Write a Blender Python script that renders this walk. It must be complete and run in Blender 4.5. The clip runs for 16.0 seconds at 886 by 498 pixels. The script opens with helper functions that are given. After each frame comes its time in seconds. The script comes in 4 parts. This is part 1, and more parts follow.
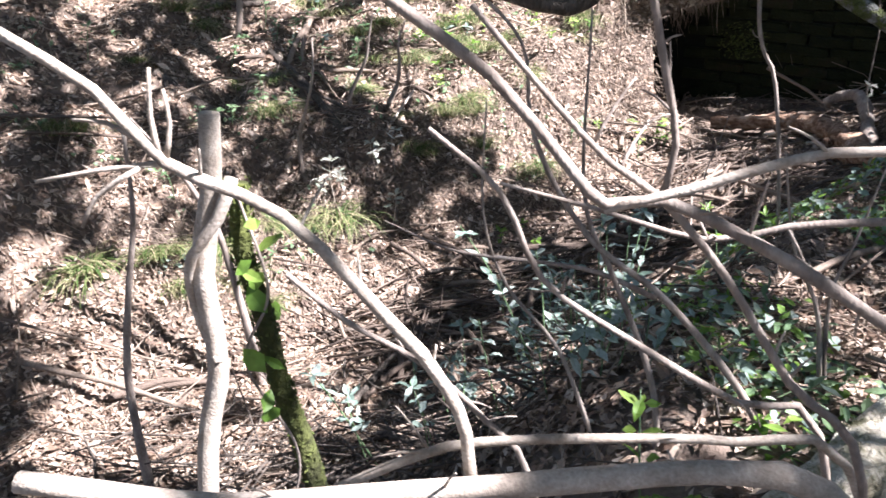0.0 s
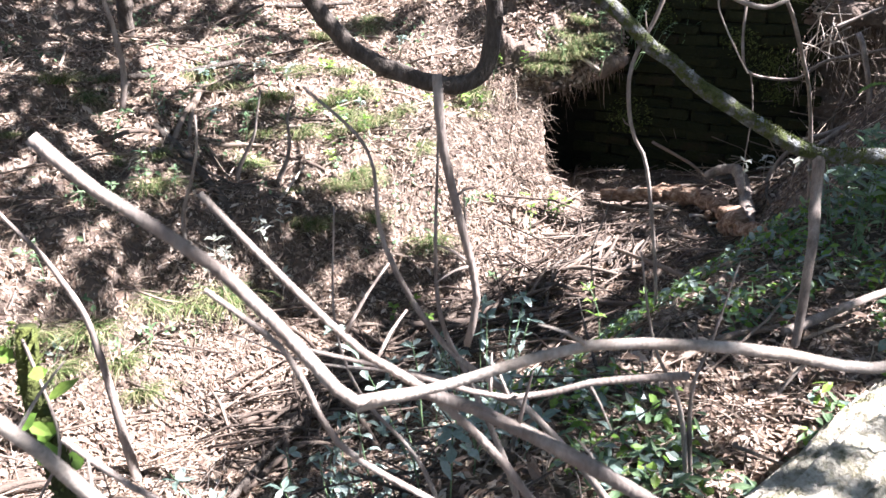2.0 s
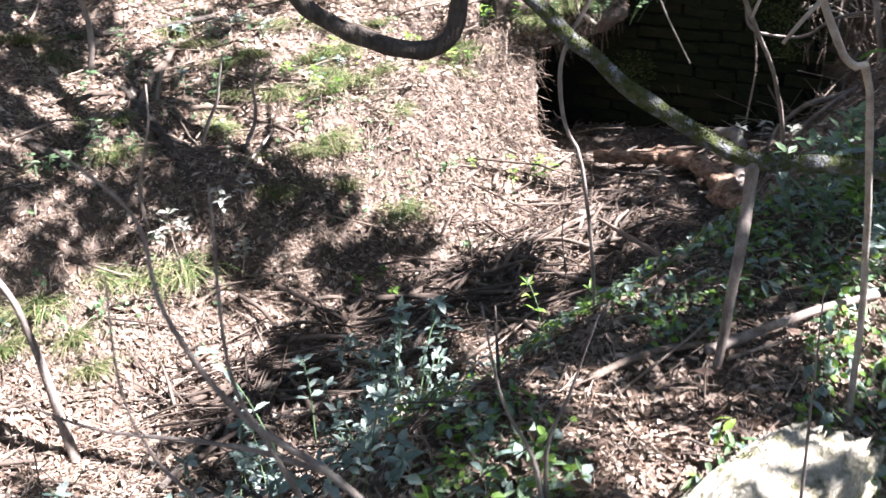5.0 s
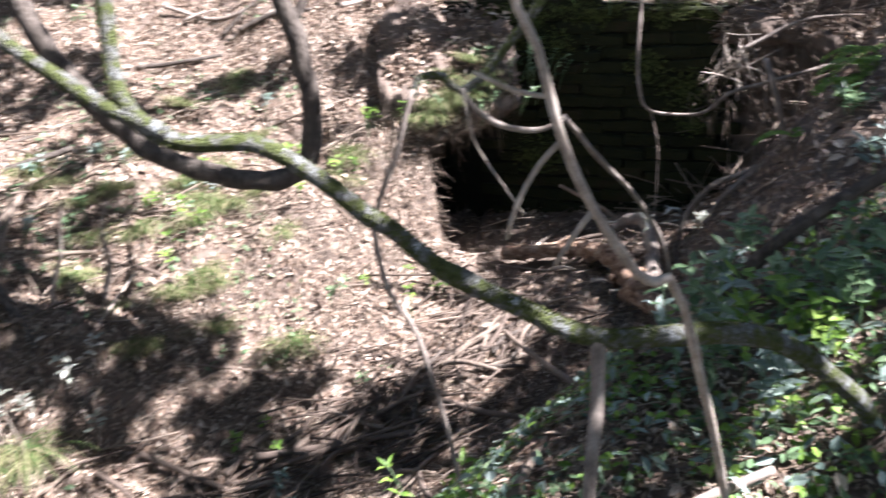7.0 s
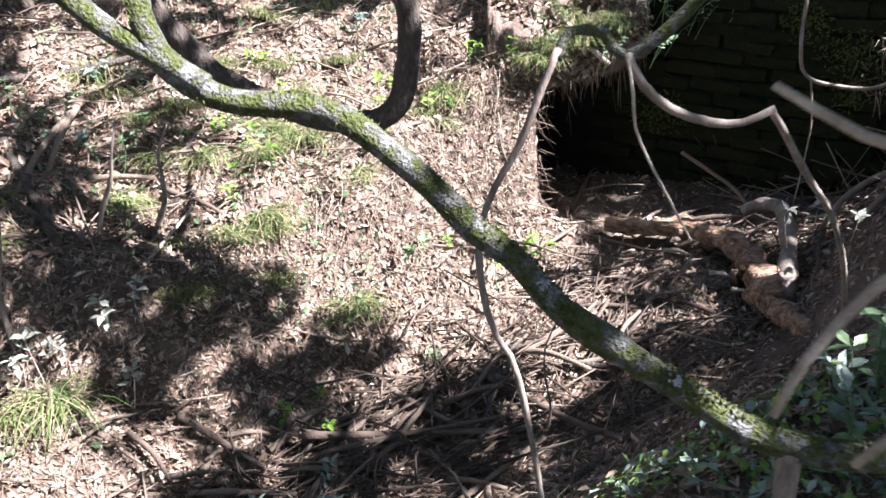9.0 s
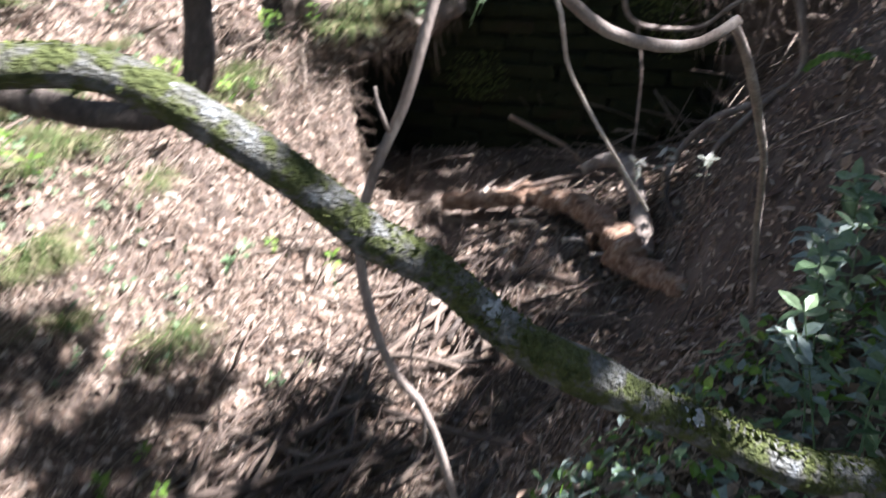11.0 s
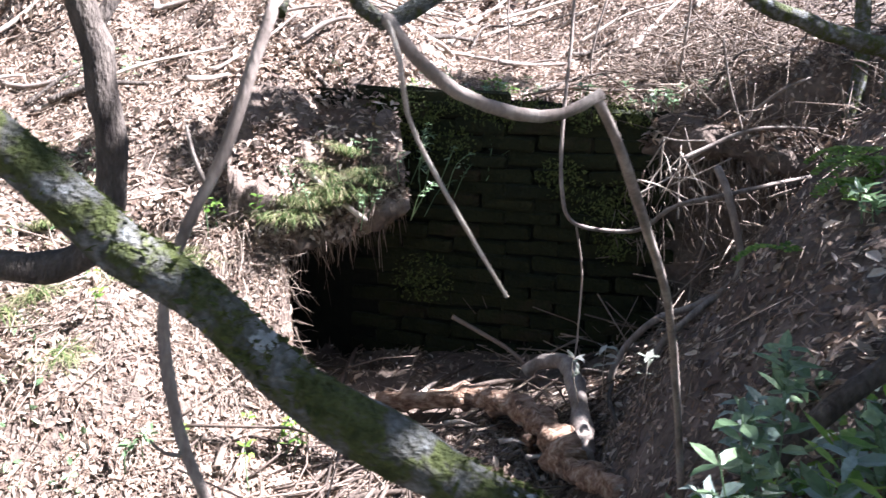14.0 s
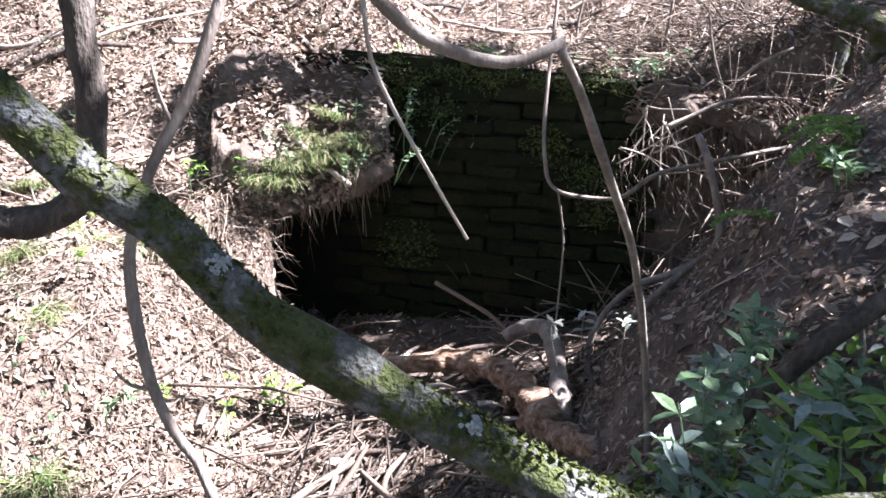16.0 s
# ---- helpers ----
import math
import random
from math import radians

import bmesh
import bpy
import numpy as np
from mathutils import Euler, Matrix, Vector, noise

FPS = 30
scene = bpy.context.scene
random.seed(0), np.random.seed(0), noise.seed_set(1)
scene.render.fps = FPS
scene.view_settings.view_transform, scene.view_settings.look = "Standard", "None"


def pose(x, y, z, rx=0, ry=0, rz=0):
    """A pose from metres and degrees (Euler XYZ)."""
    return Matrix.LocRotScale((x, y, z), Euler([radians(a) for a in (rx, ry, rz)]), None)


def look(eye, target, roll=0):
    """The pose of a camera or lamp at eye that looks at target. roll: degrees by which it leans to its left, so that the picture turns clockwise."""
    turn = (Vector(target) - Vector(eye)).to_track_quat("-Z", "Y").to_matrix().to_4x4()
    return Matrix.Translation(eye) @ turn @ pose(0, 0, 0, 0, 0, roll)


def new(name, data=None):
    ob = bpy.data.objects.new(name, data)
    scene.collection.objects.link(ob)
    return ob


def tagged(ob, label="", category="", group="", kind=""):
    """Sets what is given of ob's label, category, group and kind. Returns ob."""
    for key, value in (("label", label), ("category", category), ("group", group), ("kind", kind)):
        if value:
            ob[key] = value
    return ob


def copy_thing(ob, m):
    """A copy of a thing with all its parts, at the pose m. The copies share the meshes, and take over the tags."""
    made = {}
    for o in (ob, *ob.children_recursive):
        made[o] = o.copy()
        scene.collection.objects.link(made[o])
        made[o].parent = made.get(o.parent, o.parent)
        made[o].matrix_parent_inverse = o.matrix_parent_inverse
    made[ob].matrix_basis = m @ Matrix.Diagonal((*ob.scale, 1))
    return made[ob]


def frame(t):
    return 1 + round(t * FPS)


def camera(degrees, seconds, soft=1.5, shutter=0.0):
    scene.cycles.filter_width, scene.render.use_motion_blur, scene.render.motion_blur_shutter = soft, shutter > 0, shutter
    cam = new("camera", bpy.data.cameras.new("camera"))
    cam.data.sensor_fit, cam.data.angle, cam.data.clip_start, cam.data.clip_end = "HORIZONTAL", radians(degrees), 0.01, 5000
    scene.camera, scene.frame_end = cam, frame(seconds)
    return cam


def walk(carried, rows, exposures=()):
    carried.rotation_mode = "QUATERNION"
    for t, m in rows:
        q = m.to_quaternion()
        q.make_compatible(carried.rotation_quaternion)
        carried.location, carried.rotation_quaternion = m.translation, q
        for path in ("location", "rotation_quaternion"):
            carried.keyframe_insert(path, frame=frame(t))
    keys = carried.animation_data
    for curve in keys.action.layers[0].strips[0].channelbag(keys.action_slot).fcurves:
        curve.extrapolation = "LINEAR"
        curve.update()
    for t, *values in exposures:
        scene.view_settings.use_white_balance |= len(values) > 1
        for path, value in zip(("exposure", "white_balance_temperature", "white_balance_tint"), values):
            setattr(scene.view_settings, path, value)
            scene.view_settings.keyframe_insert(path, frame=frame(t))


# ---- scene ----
cam = camera(56.2, 16.0, soft=1.5, shutter=0.7)
PATH = [
    (0, (0.12, 0.491, 1.495), (0.062, 2.352, 0.766), 0.5),
    (0.5, (0.13, 0.484, 1.491), (0.105, 2.349, 0.768), 0.8),
    (1, (0.142, 0.481, 1.502), (0.11, 2.36, 0.818), -0.0),
    (1.5, (0.207, 0.517, 1.53), (0.229, 2.41, 0.886), -0.3),
    (2, (0.233, 0.566, 1.568), (0.383, 2.471, 0.978), 1.8),
    (2.5, (0.318, 0.582, 1.586), (0.314, 2.482, 0.964), -1.2),
    (3, (0.507, 0.66, 1.68), (0.47, 2.523, 0.953), 1.7),
    (3.5, (0.506, 0.677, 1.716), (0.578, 2.532, 0.973), 3.0),
    (4, (0.486, 0.657, 1.721), (0.607, 2.51, 0.978), 1.6),
    (4.2, (0.501, 0.665, 1.731), (0.637, 2.516, 0.986), 1.4),
    (6.5, (1.084, 1.145, 1.904), (0.863, 2.974, 1.126), 1.9),
    (7, (1.148, 1.285, 1.972), (1.253, 3.176, 1.33), -3.5),
    (7.5, (1.177, 1.379, 1.964), (1.373, 3.252, 1.289), -2.7),
    (8, (1.182, 1.634, 1.994), (1.182, 3.526, 1.348), 1.3),
    (8.2, (1.166, 1.706, 2.0), (1.077, 3.566, 1.271), 1.1),
    (10.3, (0.992, 2.248, 1.834), (1.081, 4.041, 0.953), 1.2),
    (10.5, (0.987, 2.305, 1.834), (1.183, 4.068, 0.911), 1.4),
    (11, (0.984, 2.399, 1.775), (1.36, 4.177, 0.939), -0.9),
    (11.5, (1.014, 2.524, 1.599), (1.589, 4.339, 0.987), -1.0),
    (12, (1.023, 2.555, 1.504), (1.623, 4.366, 0.904), 3.6),
    (12.5, (1.028, 2.578, 1.502), (1.576, 4.471, 1.166), 7.9),
    (13, (1.049, 2.559, 1.537), (1.667, 4.45, 1.325), 6.2),
    (13.5, (1.109, 2.498, 1.524), (1.623, 4.401, 1.188), 4.0),
    (14, (1.175, 2.448, 1.536), (1.644, 4.371, 1.247), 1.8),
    (14.5, (1.207, 2.419, 1.527), (1.695, 4.337, 1.242), 1.2),
    (15, (1.233, 2.401, 1.514), (1.726, 4.308, 1.17), 0.0),
    (15.5, (1.213, 2.407, 1.498), (1.734, 4.304, 1.137), 2.2),
    (16, (1.203, 2.409, 1.503), (1.695, 4.316, 1.152), 2.6),
]
walk(cam, [(t, look(eye, target, roll)) for t, eye, target, roll in PATH], [(0, 2.65, 5950, 20), (2, 2.95, 5900, 20), (4.2, 2.85, 5900, 20), (8, 2.6, 5900, 20), (11, 2.6, 5850, 19), (12.5, 2.95, 5700, 20), (16, 3.0, 5700, 21)])

# ---- light ----
SUN_DIR = Vector((0.6, -0.15, 0.78)).normalized()
world = bpy.data.worlds.new("sky")
scene.world = world
world.use_nodes = True
sky = world.node_tree.nodes.new("ShaderNodeTexSky")
sky.sky_type, sky.sun_disc = "NISHITA", False
sky.sun_elevation = math.asin(SUN_DIR.z)
sky.sun_rotation = math.atan2(SUN_DIR.x, SUN_DIR.y)
background = world.node_tree.nodes["Background"]
world.node_tree.links.new(sky.outputs[0], background.inputs[0])
background.inputs[1].default_value = 0.036
sun = new("sun", bpy.data.lights.new("sun", "SUN"))
sun.data.energy, sun.data.angle, sun.data.color = 5.0, radians(0.53), (1.0, 0.95, 0.9)
sun.matrix_world = look(SUN_DIR * 30, (0, 0, 0))


# ---- materials ----
def material(name, colours, scale=8.0, rough=0.85, bump=0.3, bump_scale=60.0, island=0.0, through_light=0.0, detail=6.0, positions=None, stretch=(1, 1, 1), per_object=0.0, relief=0.02):
    """Noise-driven colours over two scales, fine relief, and a shift per island or per object."""
    m = bpy.data.materials.new(name)
    m.use_nodes = True
    nt = m.node_tree
    n, l = nt.nodes, nt.links
    bsdf = n["Principled BSDF"]
    bsdf.inputs["Roughness"].default_value = rough
    bsdf.inputs["Specular IOR Level"].default_value = 0.3
    co = n.new("ShaderNodeTexCoord")
    mp = n.new("ShaderNodeMapping")
    mp.inputs["Scale"].default_value = stretch
    l.new(co.outputs["Object"], mp.inputs[0])
    big = n.new("ShaderNodeTexNoise")
    big.inputs["Scale"].default_value, big.inputs["Detail"].default_value = scale, detail
    big.inputs["Roughness"].default_value = 0.65
    l.new(mp.outputs[0], big.inputs["Vector"])
    fac = big.outputs["Fac"]
    if island or per_object:
        if island:
            rnd = n.new("ShaderNodeNewGeometry").outputs["Random Per Island"]
        else:
            rnd = n.new("ShaderNodeObjectInfo").outputs["Random"]
        w = island or per_object
        mix = n.new("ShaderNodeMix")
        mix.inputs[0].default_value = w
        l.new(fac, mix.inputs[2])
        l.new(rnd, mix.inputs[3])
        fac = mix.outputs[0]
    ramp = n.new("ShaderNodeValToRGB")
    l.new(fac, ramp.inputs[0])
    e = ramp.color_ramp.elements
    k = len(colours)
    while len(e) < k:
        e.new(0.5)
    lo, hi = (0.3, 0.7) if not (island or per_object) else (0.12, 0.88)
    for i, c in enumerate(colours):
        e[i].position = positions[i] if positions else lo + (hi - lo) * i / (k - 1)
        e[i].color = (*c, 1)
    fine = n.new("ShaderNodeTexNoise")
    fine.inputs["Scale"].default_value, fine.inputs["Detail"].default_value = bump_scale, 5
    l.new(mp.outputs[0], fine.inputs["Vector"])
    shade = n.new("ShaderNodeMix")
    shade.data_type, shade.blend_type = "RGBA", "OVERLAY"
    shade.inputs[0].default_value = 0.45
    l.new(ramp.outputs[0], shade.inputs[6])
    l.new(fine.outputs["Fac"], shade.inputs[7])
    colour = shade.outputs[2]
    l.new(colour, bsdf.inputs["Base Color"])
    if bump:
        b = n.new("ShaderNodeBump")
        b.inputs["Strength"].default_value, b.inputs["Distance"].default_value = bump, relief
        l.new(fine.outputs["Fac"], b.inputs["Height"])
        l.new(b.outputs[0], bsdf.inputs["Normal"])
    if through_light:
        tr = n.new("ShaderNodeBsdfTranslucent")
        l.new(colour, tr.inputs[0])
        ms = n.new("ShaderNodeMixShader")
        ms.inputs[0].default_value = through_light
        l.new(bsdf.outputs[0], ms.inputs[1])
        l.new(tr.outputs[0], ms.inputs[2])
        l.new(ms.outputs[0], n["Material Output"].inputs[0])
    return m


SOIL = material("soil", [(0.07, 0.053, 0.041), (0.13, 0.1, 0.077), (0.21, 0.168, 0.132)], 5, 0.95, 0.8, 45)
LITTER = material("litter", [(0.085, 0.056, 0.04), (0.19, 0.133, 0.094), (0.29, 0.215, 0.155), (0.4, 0.315, 0.235), (0.58, 0.5, 0.4)], 30, 0.6, 0.25, 90, island=0.8, through_light=0.12, positions=[0.12, 0.34, 0.55, 0.74, 0.9])
TWIG = material("twig", [(0.08, 0.06, 0.045), (0.18, 0.14, 0.105), (0.32, 0.26, 0.2)], 25, 0.8, 0.4, 120, island=0.7)
ROT_TWIG = material("rotten_twig", [(0.045, 0.034, 0.026), (0.1, 0.076, 0.058), (0.2, 0.155, 0.12)], 25, 0.85, 0.4, 120, island=0.7)
GREY_BARK = material("grey_bark", [(0.13, 0.105, 0.085), (0.24, 0.2, 0.165), (0.36, 0.32, 0.27)], 26, 0.85, 0.5, 260, relief=0.004, stretch=(1, 1, 0.35))
PALE_BARK = material("pale_bark", [(0.22, 0.18, 0.14), (0.36, 0.31, 0.25), (0.5, 0.45, 0.38)], 26, 0.8, 0.4, 330, relief=0.003)
DARK_BARK = material("dark_bark", [(0.045, 0.036, 0.03), (0.09, 0.075, 0.06), (0.16, 0.135, 0.11)], 22, 0.9, 0.9, 90, stretch=(1, 1, 0.4))
MOSS_BARK = material("moss_bark", [(0.05, 0.065, 0.018), (0.1, 0.12, 0.035), (0.12, 0.12, 0.095), (0.2, 0.21, 0.19), (0.34, 0.37, 0.37)], 30, 0.9, 1.0, 170, positions=[0.33, 0.45, 0.52, 0.6, 0.72])
MOSS = material("moss", [(0.04, 0.055, 0.014), (0.08, 0.1, 0.025), (0.15, 0.17, 0.05)], 60, 0.95, 0.6, 200, island=0.5)
LICHEN = material("lichen", [(0.3, 0.33, 0.32), (0.45, 0.48, 0.47)], 60, 0.95, 0.6, 200)
ROT = material("rotten_wood", [(0.07, 0.042, 0.028), (0.22, 0.13, 0.08), (0.36, 0.25, 0.17), (0.5, 0.41, 0.32)], 30, 0.9, 1.0, 70, stretch=(0.4, 1, 1))
# brick and mortar colours lowered to near-black to deepen the pit's shade
BRICK = material("shade_darkened_mossy_brick", [(0.006, 0.007, 0.003), (0.012, 0.015, 0.004), (0.02, 0.023, 0.007), (0.036, 0.022, 0.014)], 9, 0.95, 0.9, 60, per_object=0.35)
MORTAR = material("shade_darkened_mortar", [(0.006, 0.007, 0.004), (0.014, 0.015, 0.008)], 10, 0.95, 0.8, 60)
EARTH_MOSS = material("mossy_earth", [(0.025, 0.025, 0.012), (0.06, 0.07, 0.018), (0.12, 0.14, 0.03)], 6, 0.95, 0.9, 70)
STONE = material("pale_stone", [(0.13, 0.13, 0.06), (0.36, 0.33, 0.23), (0.52, 0.48, 0.37), (0.62, 0.58, 0.47)], 19, 0.9, 1.0, 90, positions=[0.34, 0.43, 0.52, 0.66])
LEAF_GREEN = material("leaf_green", [(0.085, 0.145, 0.07), (0.15, 0.24, 0.115), (0.25, 0.35, 0.19)], 12, 0.3, 0.15, 80, island=0.8, through_light=0.3)
LEAF_BRIGHT = material("leaf_bright", [(0.1, 0.2, 0.03), (0.17, 0.3, 0.05), (0.27, 0.4, 0.08)], 12, 0.45, 0.15, 80, island=0.8, through_light=0.4)
LEAF_GREY = material("leaf_grey", [(0.13, 0.19, 0.15), (0.22, 0.29, 0.24), (0.33, 0.4, 0.35)], 12, 0.4, 0.15, 80, island=0.8, through_light=0.2)
LEAF_PALE = material("leaf_pale", [(0.22, 0.25, 0.19), (0.36, 0.38, 0.31), (0.5, 0.5, 0.43)], 12, 0.5, 0.15, 80, island=0.8, through_light=0.25)
GRASS = material("grass_blade", [(0.045, 0.085, 0.022), (0.09, 0.14, 0.04), (0.18, 0.2, 0.08), (0.36, 0.31, 0.19)], 12, 0.55, 0.1, 80, island=0.85, through_light=0.3)
CROWN = material("crown_leaf", [(0.03, 0.06, 0.02), (0.06, 0.11, 0.03)], 12, 0.5, 0.1, 80, island=0.8, through_light=0.25)


# ---- mesh helpers ----
def mesh_object(name, verts, faces, mat, parent=None, label="", smooth=True):
    me = bpy.data.meshes.new(name)
    me.from_pydata([tuple(v) for v in verts], [], [tuple(f) for f in faces])
    me.materials.append(mat)
    if smooth:
        me.polygons.foreach_set("use_smooth", [True] * len(me.polygons))
    me.update()
    ob = new(name, me)
    ob.parent = parent
    if label:
        tagged(ob, label)
    return ob


def empty(name, place, label, category, group="", kind=""):
    ob = new(name)
    ob.location = place
    ob.empty_display_size = 0.05
    return tagged(ob, label, category, group, kind)


def resample(points, step):
    """A smooth line through the control points."""
    p = [Vector(q) for q in points]
    p = [p[0] * 2 - p[1]] + p + [p[-1] * 2 - p[-2]]
    out, ts = [], []
    for i in range(1, len(p) - 2):
        a, b, c, d = p[i - 1:i + 3]
        k = max(2, int((c - b).length / step))
        for j in range(k):
            t = j / k
            out.append(0.5 * (2 * b + (c - a) * t + (2 * a - 5 * b + 4 * c - d) * t * t + (3 * b - a - 3 * c + d) * t ** 3))
    out.append(p[-2])
    return out


def tube(points, r0, r1, segs=10, step=0.03, wobble=0.12, knots=0.25):
    """Verts and faces of a tapered, slightly uneven round limb with knots and closed ends."""
    line = resample(points, step)
    n = len(line)
    seed = random.random() * 100
    verts, faces = [], []
    side = None
    for i, p in enumerate(line):
        d = (line[min(i + 1, n - 1)] - line[max(i - 1, 0)]).normalized()
        if side is None:
            side = d.orthogonal().normalized()
        side = (side - d * side.dot(d)).normalized()
        up = d.cross(side)
        r = r0 + (r1 - r0) * i / (n - 1)
        r *= 1 + knots * max(0.0, noise.noise((i * 0.35 + seed, seed, 0))) + 0.05 * noise.noise((i * 1.3, seed, 7))
        off = Vector((noise.noise((i * 0.22, seed, 1)), noise.noise((i * 0.22, seed, 2)), noise.noise((i * 0.22, seed, 3)))) * r * 0.25
        for k in range(segs):
            a = 2 * math.pi * k / segs
            u = side * math.cos(a) + up * math.sin(a)
            rr = r * (1 + wobble * noise.noise((u.x * 1.6 + seed, u.y * 1.6 + i * 0.25, u.z * 1.6)))
            verts.append(p + off + u * rr)
    for i in range(n - 1):
        for k in range(segs):
            a, b = i * segs + k, i * segs + (k + 1) % segs
            faces.append((a, b, b + segs, a + segs))
    faces.append(tuple(range(segs))[::-1])
    faces.append(tuple((n - 1) * segs + k for k in range(segs)))
    return verts, faces


def limb(name, points, r0, r1, mat, parent, label="", segs=10, step=0.03):
    base = parent.location if parent else Vector((0, 0, 0))
    v, f = tube([Vector(p) - base for p in points], r0, r1, segs, step)
    return mesh_object(name, v, f, mat, parent, label)


def smoothstep(a, b, x):
    t = np.clip((x - a) / (b - a), 0, 1)
    return t * t * (3 - 2 * t)


# ---- ground: a gully that runs into a walled pit, with a bank on either side ----
def vnoise(x, y, f, seed):
    """Smooth value noise on arrays."""
    x, y = x * f + seed * 17.3, y * f + seed * 9.1
    xi, yi = np.floor(x), np.floor(y)
    xf, yf = x - xi, y - yi
    xf, yf = xf * xf * (3 - 2 * xf), yf * yf * (3 - 2 * yf)

    def h(a, b):
        q = np.sin(a * 127.1 + b * 311.7 + seed * 74.7) * 43758.5453
        return q - np.floor(q)
    return (h(xi, yi) * (1 - xf) + h(xi + 1, yi) * xf) * (1 - yf) + (h(xi, yi + 1) * (1 - xf) + h(xi + 1, yi + 1) * xf) * yf - 0.5


WALL_L, WALL_R = Vector((1.93, 7.14, 0)), Vector((3.3, 6.34, 0))
WALL_DIR = (WALL_R - WALL_L).normalized()
WALL_BACK = Vector((-WALL_DIR.y, WALL_DIR.x, 0))


def height(x, y, rough=True):
    x, y = np.asarray(x, float), np.asarray(y, float)
    u = x * 0.77 + (y - 4.3) * 0.64
    v = -x * 0.64 + (y - 4.3) * 0.77
    floor_z = -0.35 + 0.19 * np.clip(u, 0, 3.6)
    wob = 0.12 * vnoise(x, y, 1.7, 3) + 0.06 * vnoise(x, y, 4.1, 5)
    vl = v + wob
    left = 0.65 * np.clip(vl - 0.08, 0, 0.42) + 1.25 * np.clip(vl - 0.5, 0, 0.42) + 0.42 * np.clip(vl - 0.92, 0, 9)
    left = left + 0.5 * np.clip(u - 2.1, 0, 1.6) * smoothstep(0.2, 0.8, v)
    vr = -v + wob
    right = (0.22 + 0.6 * smoothstep(-0.5, 0.7, x)) * smoothstep(0.7, 1.8, vr) - 0.22 * np.clip(vr - 2.4, 0, 2.0)
    right = right + 0.45 * np.clip(x - 2.3, 0, 4) * smoothstep(0.2, 1.0, vr)
    w = (x - WALL_L.x) * WALL_BACK.x + (y - WALL_L.y) * WALL_BACK.y
    e = (x - 1.36) + 0.04 * (y - 6.42) + 0.1 * vnoise(x, y, 5, 8)
    along = y - 6.4 + 0.6 * (x - 1.38)
    pit = smoothstep(0.0, 0.1, e) * smoothstep(-0.25, 0.0, along)
    low = floor_z + right + left * (1 - pit)
    up = np.maximum(floor_z + left, 1.64 + 0.36 * np.clip(w, 0, 12) + 0.3 * np.clip(x - 3.3, 0, 4))
    back = smoothstep(0.02, 0.1, w)
    z = low * (1 - back) + np.maximum(up, low) * back
    far = np.clip(np.hypot(x - 1, y - 4) - 11, 0, None)
    z = np.where(far > 0, z * np.exp(-far / 25) + 4.0 * (1 - np.exp(-far / 25)), z)
    hump = smoothstep(0.25, 0.9, v) * smoothstep(0.05, 0.3, -w + 0.9 * (v > 1.0))
    ridge = vnoise(x, y, 2.6, 41) + 0.6 * vnoise(x, y, 5.2, 42)
    z = z + hump * (0.22 * ridge + 0.1 * np.floor((v + 0.25 * vnoise(x, y, 3.0, 43)) * 3.2) / 3.2 - 0.1 * v)
    if rough:
        z = z + 0.07 * vnoise(x, y, 2.3, 1) + 0.045 * vnoise(x, y, 6, 2) + 0.022 * vnoise(x, y, 15, 4)
    return z


def ground_z(x, y):
    return float(height(np.array([x]), np.array([y]))[0])


def spread(a, b, step, reach):
    inner = list(np.arange(a, b, step))
    out, s, p = [], step, a
    while p > a - reach:
        s *= 1.22
        p -= s
        out.append(p)
    res = out[::-1] + inner
    s, p = step, inner[-1]
    while p < b + reach:
        s *= 1.22
        p += s
        res.append(p)
    return np.array(res)


gx, gy = spread(-2.6, 4.8, 0.035, 70), spread(1.2, 9.2, 0.035, 70)
X, Y = np.meshgrid(gx, gy)
Zg = height(X, Y)
nx, ny = len(gx), len(gy)
idx = np.arange(nx * ny).reshape(ny, nx)
quads = np.stack([idx[:-1, :-1], idx[:-1, 1:], idx[1:, 1:], idx[1:, :-1]], -1).reshape(-1, 4)
ground = mesh_object("ground", np.stack([X.ravel(), Y.ravel(), Zg.ravel()], 1).tolist(), quads.tolist(), SOIL)
tagged(ground, "dark brown forest soil of a gully with two banks", "ground", kind="structure")


def normals_at(x, y):
    d = 0.05
    n = np.stack([-(height(x + d, y) - height(x - d, y)) / (2 * d), -(height(x, y + d) - height(x, y - d)) / (2 * d), np.ones_like(x)], 1)
    return n / np.linalg.norm(n, axis=1, keepdims=True)


rng = np.random.default_rng(7)


def unit(a):
    return a / np.maximum(np.linalg.norm(a, axis=1, keepdims=True), 1e-9)


